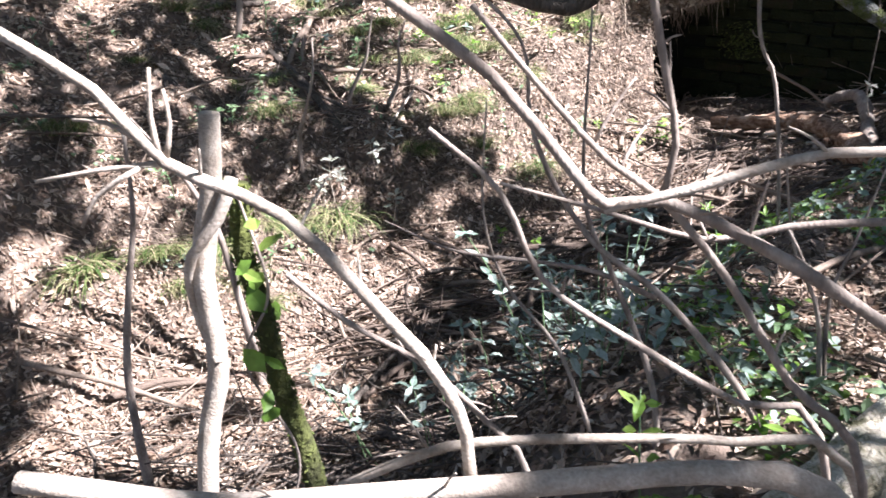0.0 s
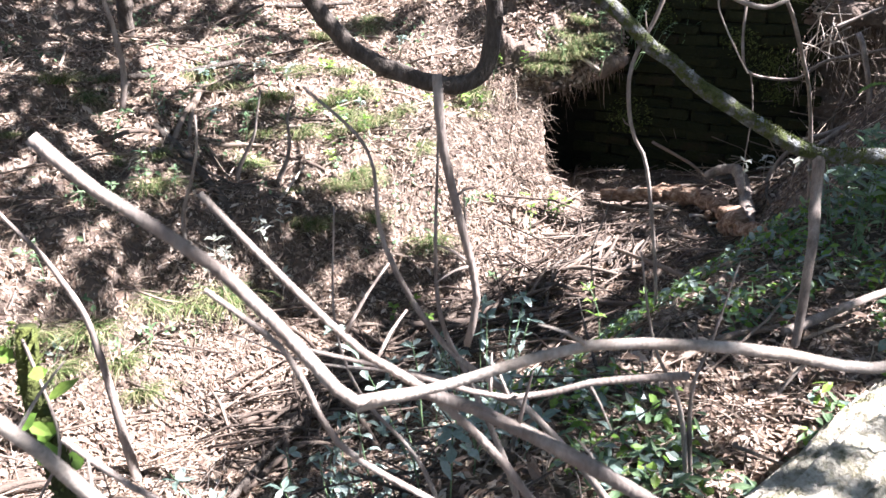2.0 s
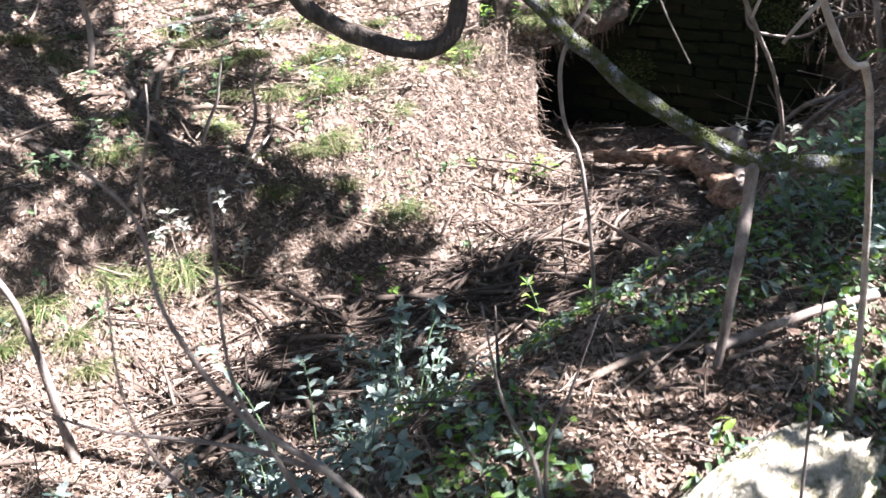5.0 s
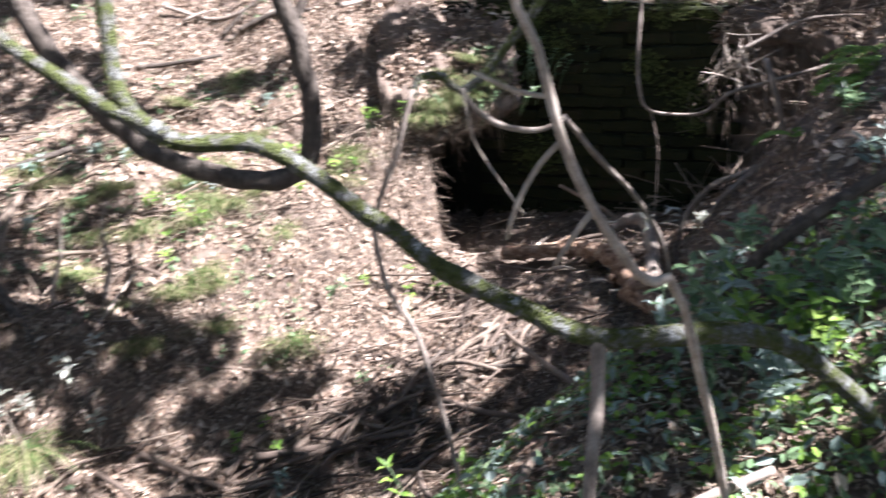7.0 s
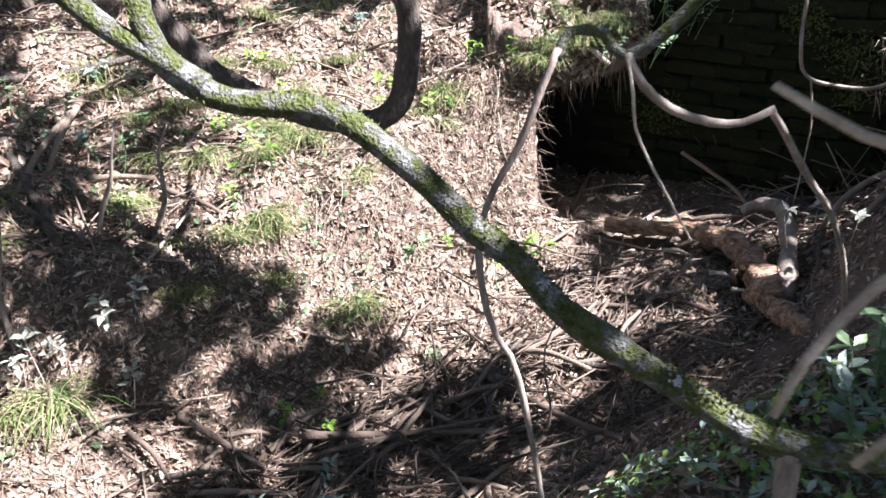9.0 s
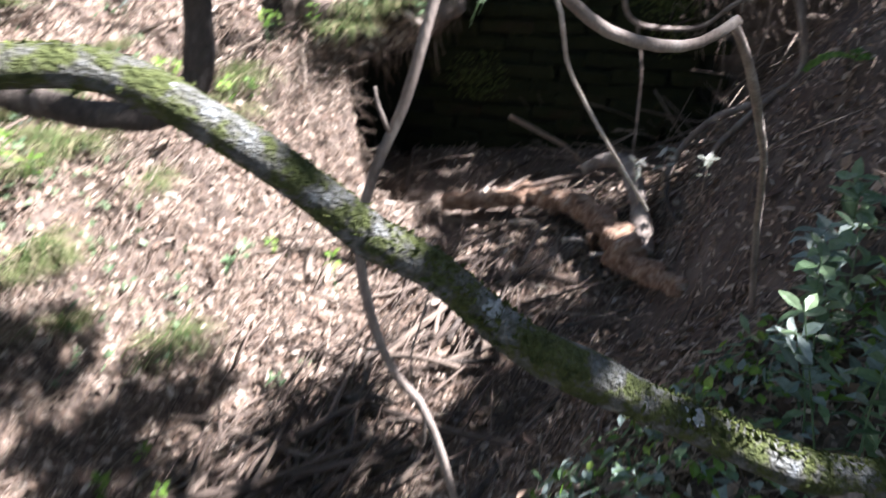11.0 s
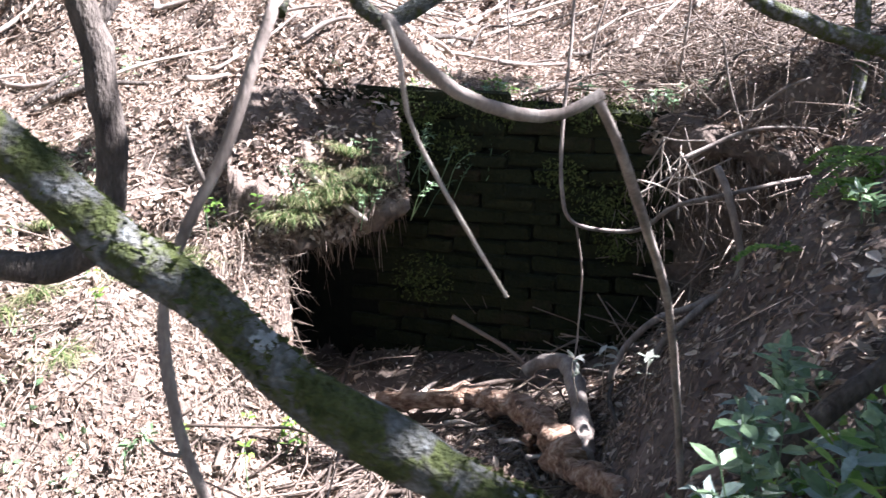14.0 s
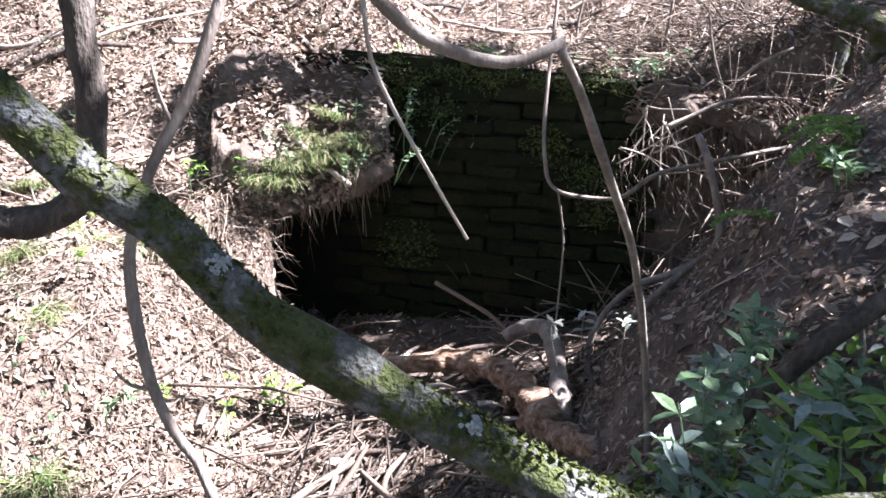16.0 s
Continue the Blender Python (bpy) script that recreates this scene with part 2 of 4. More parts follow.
def leaf_field(name, centres, normals, length, width, mat, label, tilt=0.5, fold=0.25, droop=0.2, category="leaf litter", parent=None, kind="stuff", heading=None):
    """Many small folded leaves (six corners, four faces each) in one mesh."""
    n = len(centres)
    nrm = unit(normals + rng.normal(0, tilt, (n, 3)))
    t = rng.normal(0, 1, (n, 3)) if heading is None else heading
    t = unit(t - nrm * (t * nrm).sum(1, keepdims=True))
    b = np.cross(nrm, t)
    L = (length * rng.uniform(0.6, 1.35, n))[:, None]
    W = (width * rng.uniform(0.6, 1.3, n))[:, None]
    c = fold * W
    base = centres - t * L * 0.5
    tip = centres + t * L * 0.5 - nrm * L * droop * rng.uniform(-0.6, 1.2, (n, 1))
    m1 = centres - t * L * 0.08
    pts = [base, m1 + b * W * 0.5 + nrm * c, m1 - b * W * 0.5 + nrm * c, centres + t * L * 0.24 + b * W * 0.36 + nrm * c * 0.6,
           centres + t * L * 0.24 - b * W * 0.36 + nrm * c * 0.6, tip, m1, centres + t * L * 0.24]
    v = np.stack(pts, 1).reshape(-1, 3)
    o = (np.arange(n) * 8)[:, None]
    f = np.concatenate([o + np.array([[0, 6, 1]]), o + np.array([[0, 2, 6]]), o + np.array([[3, 7, 5]]), o + np.array([[4, 5, 7]])], 0)
    q = np.concatenate([o + np.array([[6, 7, 3, 1]]), o + np.array([[2, 4, 7, 6]])], 0)
    ob = mesh_object(name, v.tolist(), f.tolist() + q.tolist(), mat, parent, smooth=False)
    if parent is None:
        tagged(ob, label, category, kind=kind)
    else:
        tagged(ob, kind="stuff")
    return ob


def stick_field(name, p0, p1, r, mat, label, category="twigs"):
    """Many thin bent sticks (three rings of four) in one mesh."""
    n = len(p0)
    d = unit(p1 - p0)
    ref = np.where(np.abs(d[:, 2:3]) < 0.9, np.array([[0, 0, 1.0]]), np.array([[1.0, 0, 0]]))
    a = unit(np.cross(d, ref))
    b = np.cross(d, a)
    mid = (p0 + p1) / 2 + rng.normal(0, 0.05, (n, 3)) * np.linalg.norm(p1 - p0, axis=1, keepdims=True)
    rings = []
    for c, k in ((p0, 1.0), (mid, 0.85), (p1, 0.5)):
        for s, t in ((1, 0), (0, 1), (-1, 0), (0, -1)):
            rings.append(c + (a * s + b * t) * r[:, None] * k)
    v = np.stack(rings, 1).reshape(-1, 3)
    o = (np.arange(n) * 12)[:, None]
    fs = [(k + g, (k + 1) % 4 + g, (k + 1) % 4 + g + 4, k + g + 4) for g in (0, 4) for k in range(4)] + [(3, 2, 1, 0), (8, 9, 10, 11)]
    f = np.concatenate([o + np.array([q]) for q in fs], 0)
    return tagged(mesh_object(name, v.tolist(), f.tolist(), mat), label, category, kind="stuff")


# leaf litter, thickest on the banks and the gully floor
def scatter(n, x0, x1, y0, y1):
    x, y = rng.uniform(x0, x1, n), rng.uniform(y0, y1, n)
    return x, y


def bareness(x, y):
    """How much litter lies at a place: little in the pit and on the steep shaded bank, patchy elsewhere."""
    v = -x * 0.64 + (y - 4.3) * 0.77
    w = (x - WALL_L.x) * WALL_BACK.x + (y - WALL_L.y) * WALL_BACK.y
    pit = smoothstep(1.35, 1.6, x) * smoothstep(5.7, 6.2, y) * (w < 0.02)
    bank = smoothstep(0.6, 1.0, -v) * smoothstep(1.9, 2.4, x) * (w < 0.02)
    return np.clip(1 - 0.88 * pit - 0.65 * bank, 0.12, 1) * np.clip(0.85 + 0.9 * vnoise(x, y, 2.7, 51), 0.3, 1)


def litter(n, box, length, width, label, lift=0.01, tilt=0.3):
    x, y = scatter(n, *box)
    keep = rng.uniform(0, 1, n) < bareness(x, y)
    x, y = x[keep], y[keep]
    n = len(x)
    c = np.stack([x, y, height(x, y) + lift * rng.uniform(0.2, 2.2, n)], 1)
    return leaf_field("leaf_litter", c, normals_at(x, y), length, width, LITTER, label, tilt)


litter(125000, (-2.4, 4.2, 2.2, 8.6), 0.038, 0.013, "dry beige and brown fallen leaves covering the gully")
litter(9000, (-2.4, 4.2, 2.2, 8.6), 0.062, 0.026, "larger curled pale brown fallen leaves", 0.018, 0.42)
litter(26000, (-5, 8, 8.4, 14), 0.1, 0.04, "dry fallen leaves on the upper slope", 0.02)
litter(9000, (-6, -2.3, 2.5, 9), 0.09, 0.035, "fallen leaves farther along the bank")
litter(16000, (4.2, 9, 4.5, 9), 0.07, 0.028, "fallen leaves farther up the slope")
litter(14000, (-2.2, 2.6, 0.8, 2.6), 0.045, 0.018, "fallen leaves on the near bank")

litter(30000, (-9, 10, -7, 0.9), 0.1, 0.04, "fallen leaves on the ground behind the walk")
litter(9000, (2.5, 10, 0.8, 4.6), 0.08, 0.032, "fallen leaves beyond the near bank")
litter(4000, (-6, -2.1, 0.8, 2.6), 0.09, 0.035, "fallen leaves beside the gully mouth")

n = 170000
x, y = scatter(n, -2.4, 4.2, 2.0, 8.8)
keep = rng.uniform(0, 1, n) < bareness(x, y)
x, y = x[keep], y[keep]
n = len(x)
c = np.stack([x, y, height(x, y) + rng.uniform(0.003, 0.02, n)], 1)
nrm = unit(normals_at(x, y) + rng.normal(0, 0.35, (n, 3)))
t = rng.normal(0, 1, (n, 3))
t = unit(t - nrm * (t * nrm).sum(1, keepdims=True))
b = np.cross(nrm, t)
L, W = rng.uniform(0.008, 0.024, (n, 1)), rng.uniform(0.003, 0.009, (n, 1))
v = np.stack([c - t * L, c + b * W, c + t * L, c - b * W], 1).reshape(-1, 3)
tagged(mesh_object("leaf_fragments", v.tolist(), np.arange(4 * n).reshape(-1, 4).tolist(), LITTER, smooth=False), "crumbled pale leaf fragments between the fallen leaves", "leaf litter", kind="stuff")

x, y = scatter(5200, -2.2, 4.2, 2.2, 8.8)
ln, an = rng.gamma(2.0, 0.055, 5200) + 0.04, rng.uniform(0, math.pi, 5200)
dx, dy = np.cos(an) * ln / 2, np.sin(an) * ln / 2
keep = (np.abs(height(x - dx, y - dy) - height(x + dx, y + dy)) < 0.9 * ln) & (rng.uniform(0, 1, 5200) < bareness(x, y) + 0.2)
x, y, dx, dy = x[keep], y[keep], dx[keep], dy[keep]
k = len(x)
p0 = np.stack([x - dx, y - dy, height(x - dx, y - dy) + rng.uniform(0.005, 0.04, k)], 1)
p1 = np.stack([x + dx, y + dy, height(x + dx, y + dy) + rng.uniform(0.005, 0.06, k)], 1)
stick_field("fallen_twigs", p0, p1, rng.uniform(0.0012, 0.0045, k), TWIG, "grey brown fallen twigs strewn over the litter")

# pale straw and leaf stalks among the litter
n = 9000
x, y = scatter(n, -2.2, 4.0, 2.2, 8.8)
keep = rng.uniform(0, 1, n) < bareness(x, y)
x, y = x[keep], y[keep]
n = len(x)
ln, an = rng.gamma(3.0, 0.016, n) + 0.02, rng.normal(0.4, 0.8, n)
dx, dy = np.cos(an) * ln, np.sin(an) * ln
p0 = np.stack([x - dx, y - dy, height(x - dx, y - dy) + rng.uniform(0.012, 0.03, n)], 1)
p1 = np.stack([x + dx, y + dy, height(x + dx, y + dy) + rng.uniform(0.012, 0.04, n)], 1)
keep = np.abs(p0[:, 2] - p1[:, 2]) < 1.6 * ln
stick_field("dry_straw", p0[keep], p1[keep], rng.uniform(0.001, 0.0026, int(keep.sum())), LITTER, "pale straw and leaf stalks strewn over the litter", "straw")
# a heap of thin dead brush below the near bank
n = 380
x, y = rng.normal(-0.35, 0.5, n), rng.normal(2.6, 0.35, n)
d = unit(rng.normal(0, 1, (n, 3)) * np.array([[1, 0.7, 0.25]]) + np.array([[0.5, 0.2, 0]])) * rng.gamma(3.0, 0.05, (n, 1))
c = np.stack([x, y, height(x, y) + rng.uniform(0.02, 0.14, n)], 1)
stick_field("brushwood", c - d, c + d, rng.uniform(0.002, 0.006, n), DARK_BARK, "heap of thin dark brushwood at the gully's edge", "brushwood")

# larger sticks lying about the gully
n = 560
x, y = scatter(n, -1.8, 3.2, 1.8, 7.0)
ln, an = rng.gamma(3.0, 0.11, n) + 0.12, rng.normal(0.5, 0.9, n)
dx, dy = np.cos(an) * ln / 2, np.sin(an) * ln / 2
keep = (-x * 0.64 + (y - 4.3) * 0.77 > -0.95) | (rng.uniform(0, 1, n) < 0.06)
keep &= np.abs(height(x - dx, y - dy) - height(x + dx, y + dy)) < 0.45 * ln
x, y, dx, dy = x[keep], y[keep], dx[keep], dy[keep]
n = len(x)
p0 = np.stack([x - dx, y - dy, height(x - dx, y - dy) + rng.uniform(0.01, 0.05, n)], 1)
p1 = np.stack([x + dx, y + dy, height(x + dx, y + dy) + rng.uniform(0.01, 0.08, n)], 1)
thick = rng.uniform(0, 1, n) < 0.2
THICK_STICKS = list(zip(p0[thick].tolist(), p1[thick].tolist()))
p0, p1 = p0[~thick], p1[~thick]
n = len(p0)
stick_field("fallen_sticks", p0, p1, rng.uniform(0.003, 0.009, n), TWIG, "bare grey sticks lying across the gully floor", "sticks")

# a thick layer of dead sticks on the shaded gully floor and in the pit
n = 620
uu, vv = rng.uniform(-0.6, 2.35, n), rng.normal(-0.15, 0.28, n)
x, y = uu * 0.77 - vv * 0.64, 4.3 + uu * 0.64 + vv * 0.77
ln, an = rng.gamma(3.0, 0.07, n) + 0.12, rng.normal(0.6, 0.7, n)
dx, dy = np.cos(an) * ln / 2, np.sin(an) * ln / 2
keep = (np.abs(height(x - dx, y - dy) - height(x + dx, y + dy)) < 0.5 * ln) & (y - 0.58 * (2.0 - x) < 6.6)
x, y, dx, dy = x[keep], y[keep], dx[keep], dy[keep]
n = len(x)
p0 = np.stack([x - dx, y - dy, height(x - dx, y - dy) + rng.uniform(0.015, 0.06, n)], 1)
p1 = np.stack([x + dx, y + dy, height(x + dx, y + dy) + rng.uniform(0.015, 0.09, n)], 1)
THICK_STICKS += list(zip(p0[:70].tolist(), p1[:70].tolist()))
stick_field("fallen_sticks", p0[70:], p1[70:], rng.uniform(0.003, 0.008, n - 70), ROT_TWIG, "layer of dead brown sticks on the gully floor", "sticks")

# dry stalks and rootlets hanging from the steep faces of the bank and the pit
n = 5200
uu, vv = rng.uniform(-1.4, 2.7, n), rng.uniform(0.35, 1.1, n)
x, y = uu * 0.77 - vv * 0.64, 4.3 + uu * 0.64 + vv * 0.77
nn = normals_at(x, y)
top = np.stack([x, y, height(x, y)], 1) + nn * 0.02
low = top + nn * rng.uniform(0.01, 0.06, (n, 1)) + rng.normal(0, 0.055, (n, 3)) * np.array([[1, 1, 0.5]]) - np.array([[0, 0, 1]]) * rng.gamma(2.0, 0.035, (n, 1))
stick_field("dry_stalks", top, low, rng.uniform(0.001, 0.003, n), TWIG, "pale dry stalks and rootlets hanging down the bank", "stalks")
n = 420
k = rng.uniform(0, 1, n)
side = rng.uniform(0, 1, n) < 0.5
x = np.where(side, 1.4 + 0.62 * k, 3.0 + 0.75 * k)
y = np.where(side, 6.56 + 0.08 * np.sin(k * 9) + rng.uniform(0, 0.2, n), 6.25 - 0.55 * k + rng.uniform(-0.1, 0.1, n))
z = np.where(side, 1.02 + 0.22 * k - 0.05 * rng.uniform(0, 1, n), 1.25 + rng.uniform(-0.25, 0.15, n))
top = np.stack([x, y, z], 1)
low = top + np.stack([rng.normal(0, 0.03, n), rng.normal(-0.02, 0.03, n), -rng.gamma(2, 0.04, n)], 1)
stick_field("hanging_rootlets", top, low, rng.uniform(0.001, 0.003, n), TWIG, "thin roots hanging from the overhanging edges of the pit", "roots")

# ---- the earth ledge that overhangs the pit ----
def earth_ledge(start, end, out, ry, rz, droop, label):
    """A lumpy lip of earth from start to end, whose section slopes down towards the pit."""
    bm = bmesh.new()
    rows, cols = 44, 60
    grid = {}
    for i in range(rows):
        for j in range(cols):
            a = 2 * math.pi * i / rows
            t = j / (cols - 1)
            c = Vector(start).lerp(Vector(end), t) + Vector((0, 0, 0.04 * math.sin(t * 7)))
            q = c + Vector(out) * ry * math.cos(a) + Vector((0, 0, rz * math.sin(a) + droop * math.cos(a) + droop / 3 * (1 + math.cos(a))))
            k = noise.noise(q * 4) * 0.9 * rz + noise.noise(q * 11) * 0.5 * rz + noise.noise(q * 26) * 0.22 * rz
            grid[i, j] = bm.verts.new(q + (Vector(out) * math.cos(a) + Vector((0, 0, math.sin(a)))) * k)
    for i in range(rows):
        for j in range(cols - 1):
            bm.faces.new((grid[i, j], grid[(i + 1) % rows, j], grid[(i + 1) % rows, j + 1], grid[i, j + 1]))
    for j in (0, cols - 1):
        bm.faces.new([grid[i, j] for i in range(rows)])
    bmesh.ops.recalc_face_normals(bm, faces=bm.faces)
    me = bpy.data.meshes.new("earth_ledge")
    bm.to_mesh(me)
    bm.free()
    me.materials.append(SOIL)
    for p in me.polygons:
        p.use_smooth = True
    return tagged(new("earth_ledge", me), label, "earth bank", kind="structure")


earth_ledge((1.1, 7.12, 1.19), (2.0, 7.24, 1.49), (0, 1, 0), 0.62, 0.17, 0.36, "brown earth ledge overhanging the dark pit")
earth_ledge((3.3, 6.55, 1.5), (4.15, 5.85, 1.5), (0.6, 0.8, 0), 0.26, 0.09, 0.05, "reddish earth lip with roots beside the brick wall")
n = 520
t = rng.uniform(0, 1, n)
top = np.stack([1.12 + 0.86 * t, 6.53 + 0.1 * t + rng.uniform(-0.03, 0.12, n), 0.86 + 0.3 * t + rng.uniform(-0.04, 0.04, n)], 1)
low = top + np.stack([rng.normal(0, 0.03, n), rng.normal(-0.02, 0.03, n), -rng.gamma(2, 0.045, n)], 1)
stick_field("hanging_rootlets", top, low, rng.uniform(0.001, 0.003, n), TWIG, "rootlets and stalks hanging under the earth ledge", "roots")
# roots and litter on the lip beside the wall, and coarse roots down the sunny rim of the pit
n = 520
t = rng.uniform(0, 1, n)
top = np.stack([3.22 + 0.85 * t, 6.36 - 0.7 * t, 1.44 + rng.uniform(-0.06, 0.08, n)], 1) + rng.normal(0, 0.03, (n, 3))
low = top + np.stack([rng.normal(0, 0.05, n), rng.normal(-0.03, 0.04, n), -rng.gamma(2.5, 0.06, n)], 1)
stick_field("hanging_rootlets", top, low, rng.uniform(0.001, 0.0045, n), TWIG, "roots hanging from the earth lip beside the wall", "roots")
n = 170
x, y = rng.uniform(0.7, 1.24, n), rng.uniform(6.0, 6.75, n)
nn = normals_at(x, y)
top = np.stack([x, y, height(x, y)], 1) + nn * 0.02
low = top + nn * rng.uniform(0.0, 0.06, (n, 1)) + rng.normal(0, 0.08, (n, 3)) * np.array([[1, 1, 0.4]]) + np.array([[0.03, -0.05, -0.1]]) * rng.uniform(0.5, 2, (n, 1))
stick_field("bank_roots", top, low, rng.uniform(0.0015, 0.0045, n), TWIG, "coarse dry roots running down the sunny rim", "roots")
n = 1500
t, a = rng.uniform(0.0, 1, n), rng.uniform(0.3, math.pi, n)
c = np.stack([3.3 + 0.85 * t + 0.16 * np.cos(a), 6.55 - 0.7 * t + 0.21 * np.cos(a), 1.51 + 0.04 * np.sin(t * 7) + 0.1 * np.sin(a) + 0.05 * np.cos(a) + rng.uniform(0, 0.05, n)], 1)
leaf_field("leaf_litter", c, np.tile(np.array([[0, 0, 1.0]]), (n, 1)), 0.05, 0.02, LITTER, "dry leaves on the earth lip beside the wall")
n = 3600
t, a = rng.uniform(0.0, 1, n), rng.uniform(0.0, math.pi * 1.1, n)
c = np.stack([1.1 + 0.9 * t, 7.12 + 0.12 * t + 0.64 * np.cos(a), 1.21 + 0.3 * t + 0.04 * np.sin(t * 7) + 0.185 * np.sin(a) + 0.36 * np.cos(a) + 0.12 * (1 + np.cos(a)) + rng.uniform(-0.01, 0.06, n)], 1)
leaf_field("leaf_litter", c, np.stack([0 * a, -0.4 + 0.4 * np.cos(a), np.abs(np.sin(a)) + 0.4], 1), 0.05, 0.02, LITTER, "dry leaves lying on the earth ledge")


# ---- bark limbs ----
def branch(name, label, category, limbs, mat, group=""):
    """A thing of one or more limbs: (part name, points, radius at the start, radius at the end)."""
    ob = empty(name, limbs[0][1][0], label, category, group)
    for pn, pts, r0, r1, *own in limbs:
        limb(pn, pts, r0, r1, own[0] if own else mat, ob)
    return ob


moss_line = [(0.51, 3.32, 2.35), (0.53, 3.28, 1.95), (0.545, 3.23, 1.73), (0.65, 3.22, 1.632), (0.83, 3.222, 1.606), (0.943, 3.21, 1.543), (1.025, 3.205, 1.473), (1.08, 3.19, 1.425), (1.136, 3.175, 1.388), (1.256, 3.12, 1.292),
             (1.43, 3.085, 1.195), (1.6, 3.05, 1.12), (1.78, 3.03, 1.12), (2.0, 3.04, 1.09), (2.3, 3.12, 0.85), (2.5, 3.2, 0.5)]
mossy = branch("mossy_branch", "crooked grey branch covered in green moss and lichen", "branch", [
    ("stem", moss_line, 0.018, 0.027), ("side_limb", [(0.64, 3.22, 1.645), (0.45, 3.23, 1.76), (0.2, 3.26, 2.0), (0.05, 3.3, 2.4)], 0.02, 0.012),
    ("fork", [(1.6, 3.05, 1.125), (1.587, 3.0, 0.98), (1.545, 2.9, 0.84), (1.52, 2.86, 0.4)], 0.018, 0.012, GREY_BARK)], MOSS_BARK)
base = mossy.location
line = resample(moss_line, 0.01)
n = 5200
pick = rng.integers(20, len(line) - 2, n)
q = np.array([line[i] for i in pick]) - np.array(base)
ang = rng.normal(math.pi / 2, 1.1, n)
keep = np.array([noise.noise(Vector(line[i]) * 7.0 + Vector((0, math.sin(g), 0))) > -0.08 for i, g in zip(pick, ang)])
d = np.stack([0.45 * np.cos(ang), 0.75 * np.cos(ang), np.sin(ang)], 1)
d = unit(d)
rr = 0.0185 + 0.009 * pick / len(line)
leaf_field("moss", (q + d * rr[:, None])[keep], d[keep], 0.014, 0.005, MOSS, "", 0.9, 0.3, 0.3, parent=mossy)
for i, s in ((0.33, 0.0035), (0.452, 0.0045), (0.535, 0.0045)):
    k = int(i * len(line))
    c = np.array(line[k]) - np.array(base)
    m = 26
    dd = unit(rng.normal(0, 0.22, (m, 3)) + np.array([[0.25, -0.75, 0.6]]))
    leaf_field("lichen_patch", c + dd * (0.0195 + 0.009 * i), dd, s * 1.6, s * 1.2, LICHEN, "", 0.15, 0.03, 0.05, parent=mossy)

branch("leaning_tree", "dark rough-barked tree bent sharply upward from the bank", "tree", [
    ("trunk", [(-1.6, 6.9, 0.9), (-1.4, 6.3, 2.0), (-0.7, 5.4, 2.4), (-0.28, 5.02, 1.75), (0.0, 5.0, 1.35), (0.28, 5.0, 1.18), (0.58, 5.0, 1.1), (0.76, 5.0, 1.17), (0.81, 5.0, 1.4), (0.78, 5.0, 1.7), (0.68, 5.02, 2.1), (0.62, 5.1, 2.9)], 0.05, 0.042), ("limb", [(0.75, 5.0, 1.75), (0.95, 5.1, 2.1), (1.2, 5.2, 2.6)], 0.022, 0.012)], DARK_BARK)
branch("arching_tree", "grey mossy tree stem arching over the slope", "tree", [
    ("trunk", [(3.86, 5.65, 1.2), (3.9, 5.6, 1.5), (3.8, 5.42, 1.87), (3.6, 5.4, 1.93), (3.36, 5.4, 1.99), (3.05, 5.4, 2.09), (2.85, 5.38, 2.22), (2.75, 5.3, 2.6)], 0.055, 0.016),
    ("shoot", [(3.95, 5.9, 1.4), (4.05, 5.95, 1.7), (4.1, 6.0, 2.1), (4.0, 6.1, 2.9)], 0.04, 0.03)], MOSS_BARK)
branch("hooked_branch", "smooth grey branch snapped into a hanging hook", "branch", [
    ("arm", [(1.345, 3.47, 1.665), (1.37, 3.43, 1.62), (1.425, 3.425, 1.578), (1.5, 3.425, 1.556), (1.56, 3.425, 1.558), (1.612, 3.425, 1.585)], 0.0085, 0.0072),
    ("hanging_end", [(1.605, 3.43, 1.582), (1.65, 3.46, 1.53), (1.72, 3.53, 1.445), (1.9, 3.75, 1.255), (2.08, 4.0, 0.99), (2.17, 4.1, 0.7)], 0.0068, 0.0085)], GREY_BARK)
branch("forked_bough", "mossy bough forking above the hanging hook", "branch", [("stem", [(1.9, 3.6, 2.4), (1.62, 3.53, 1.95), (1.447, 3.5, 1.74), (1.34, 3.48, 1.66), (1.3, 3.48, 1.7), (1.235, 3.47, 1.705), (1.215, 3.44, 1.66)], 0.02, 0.009)], MOSS_BARK)
branch("bare_sapling", "thin crooked grey sapling standing beside the branch", "sapling", [
    ("stem", [(1.34, 3.46, -0.05), (1.26, 3.45, 0.6), (1.18, 3.43, 0.99), (1.13, 3.43, 1.09), (1.1, 3.43, 1.18), (1.085, 3.43, 1.31), (1.11, 3.43, 1.41), (1.155, 3.43, 1.5), (1.19, 3.43, 1.61), (1.215, 3.44, 1.68)], 0.0062, 0.0072), ("side_twig", [(1.11, 3.43, 1.14), (1.085, 3.42, 1.15), (1.07, 3.41, 1.17)], 0.003, 0.0015), ("side_twig", [(1.135, 3.43, 1.46), (1.12, 3.42, 1.5), (1.115, 3.41, 1.53)], 0.003, 0.0015)], GREY_BARK)
branch("dangling_twig", "thin dead twig dangling in front of the pit", "twig", [
    ("stem", [(1.345, 3.46, 1.66), (1.35, 3.4, 1.61), (1.36, 3.4, 1.55), (1.39, 3.4, 1.49), (1.44, 3.4, 1.41), (1.487, 3.39, 1.335)], 0.003, 0.0022)], PALE_BARK)
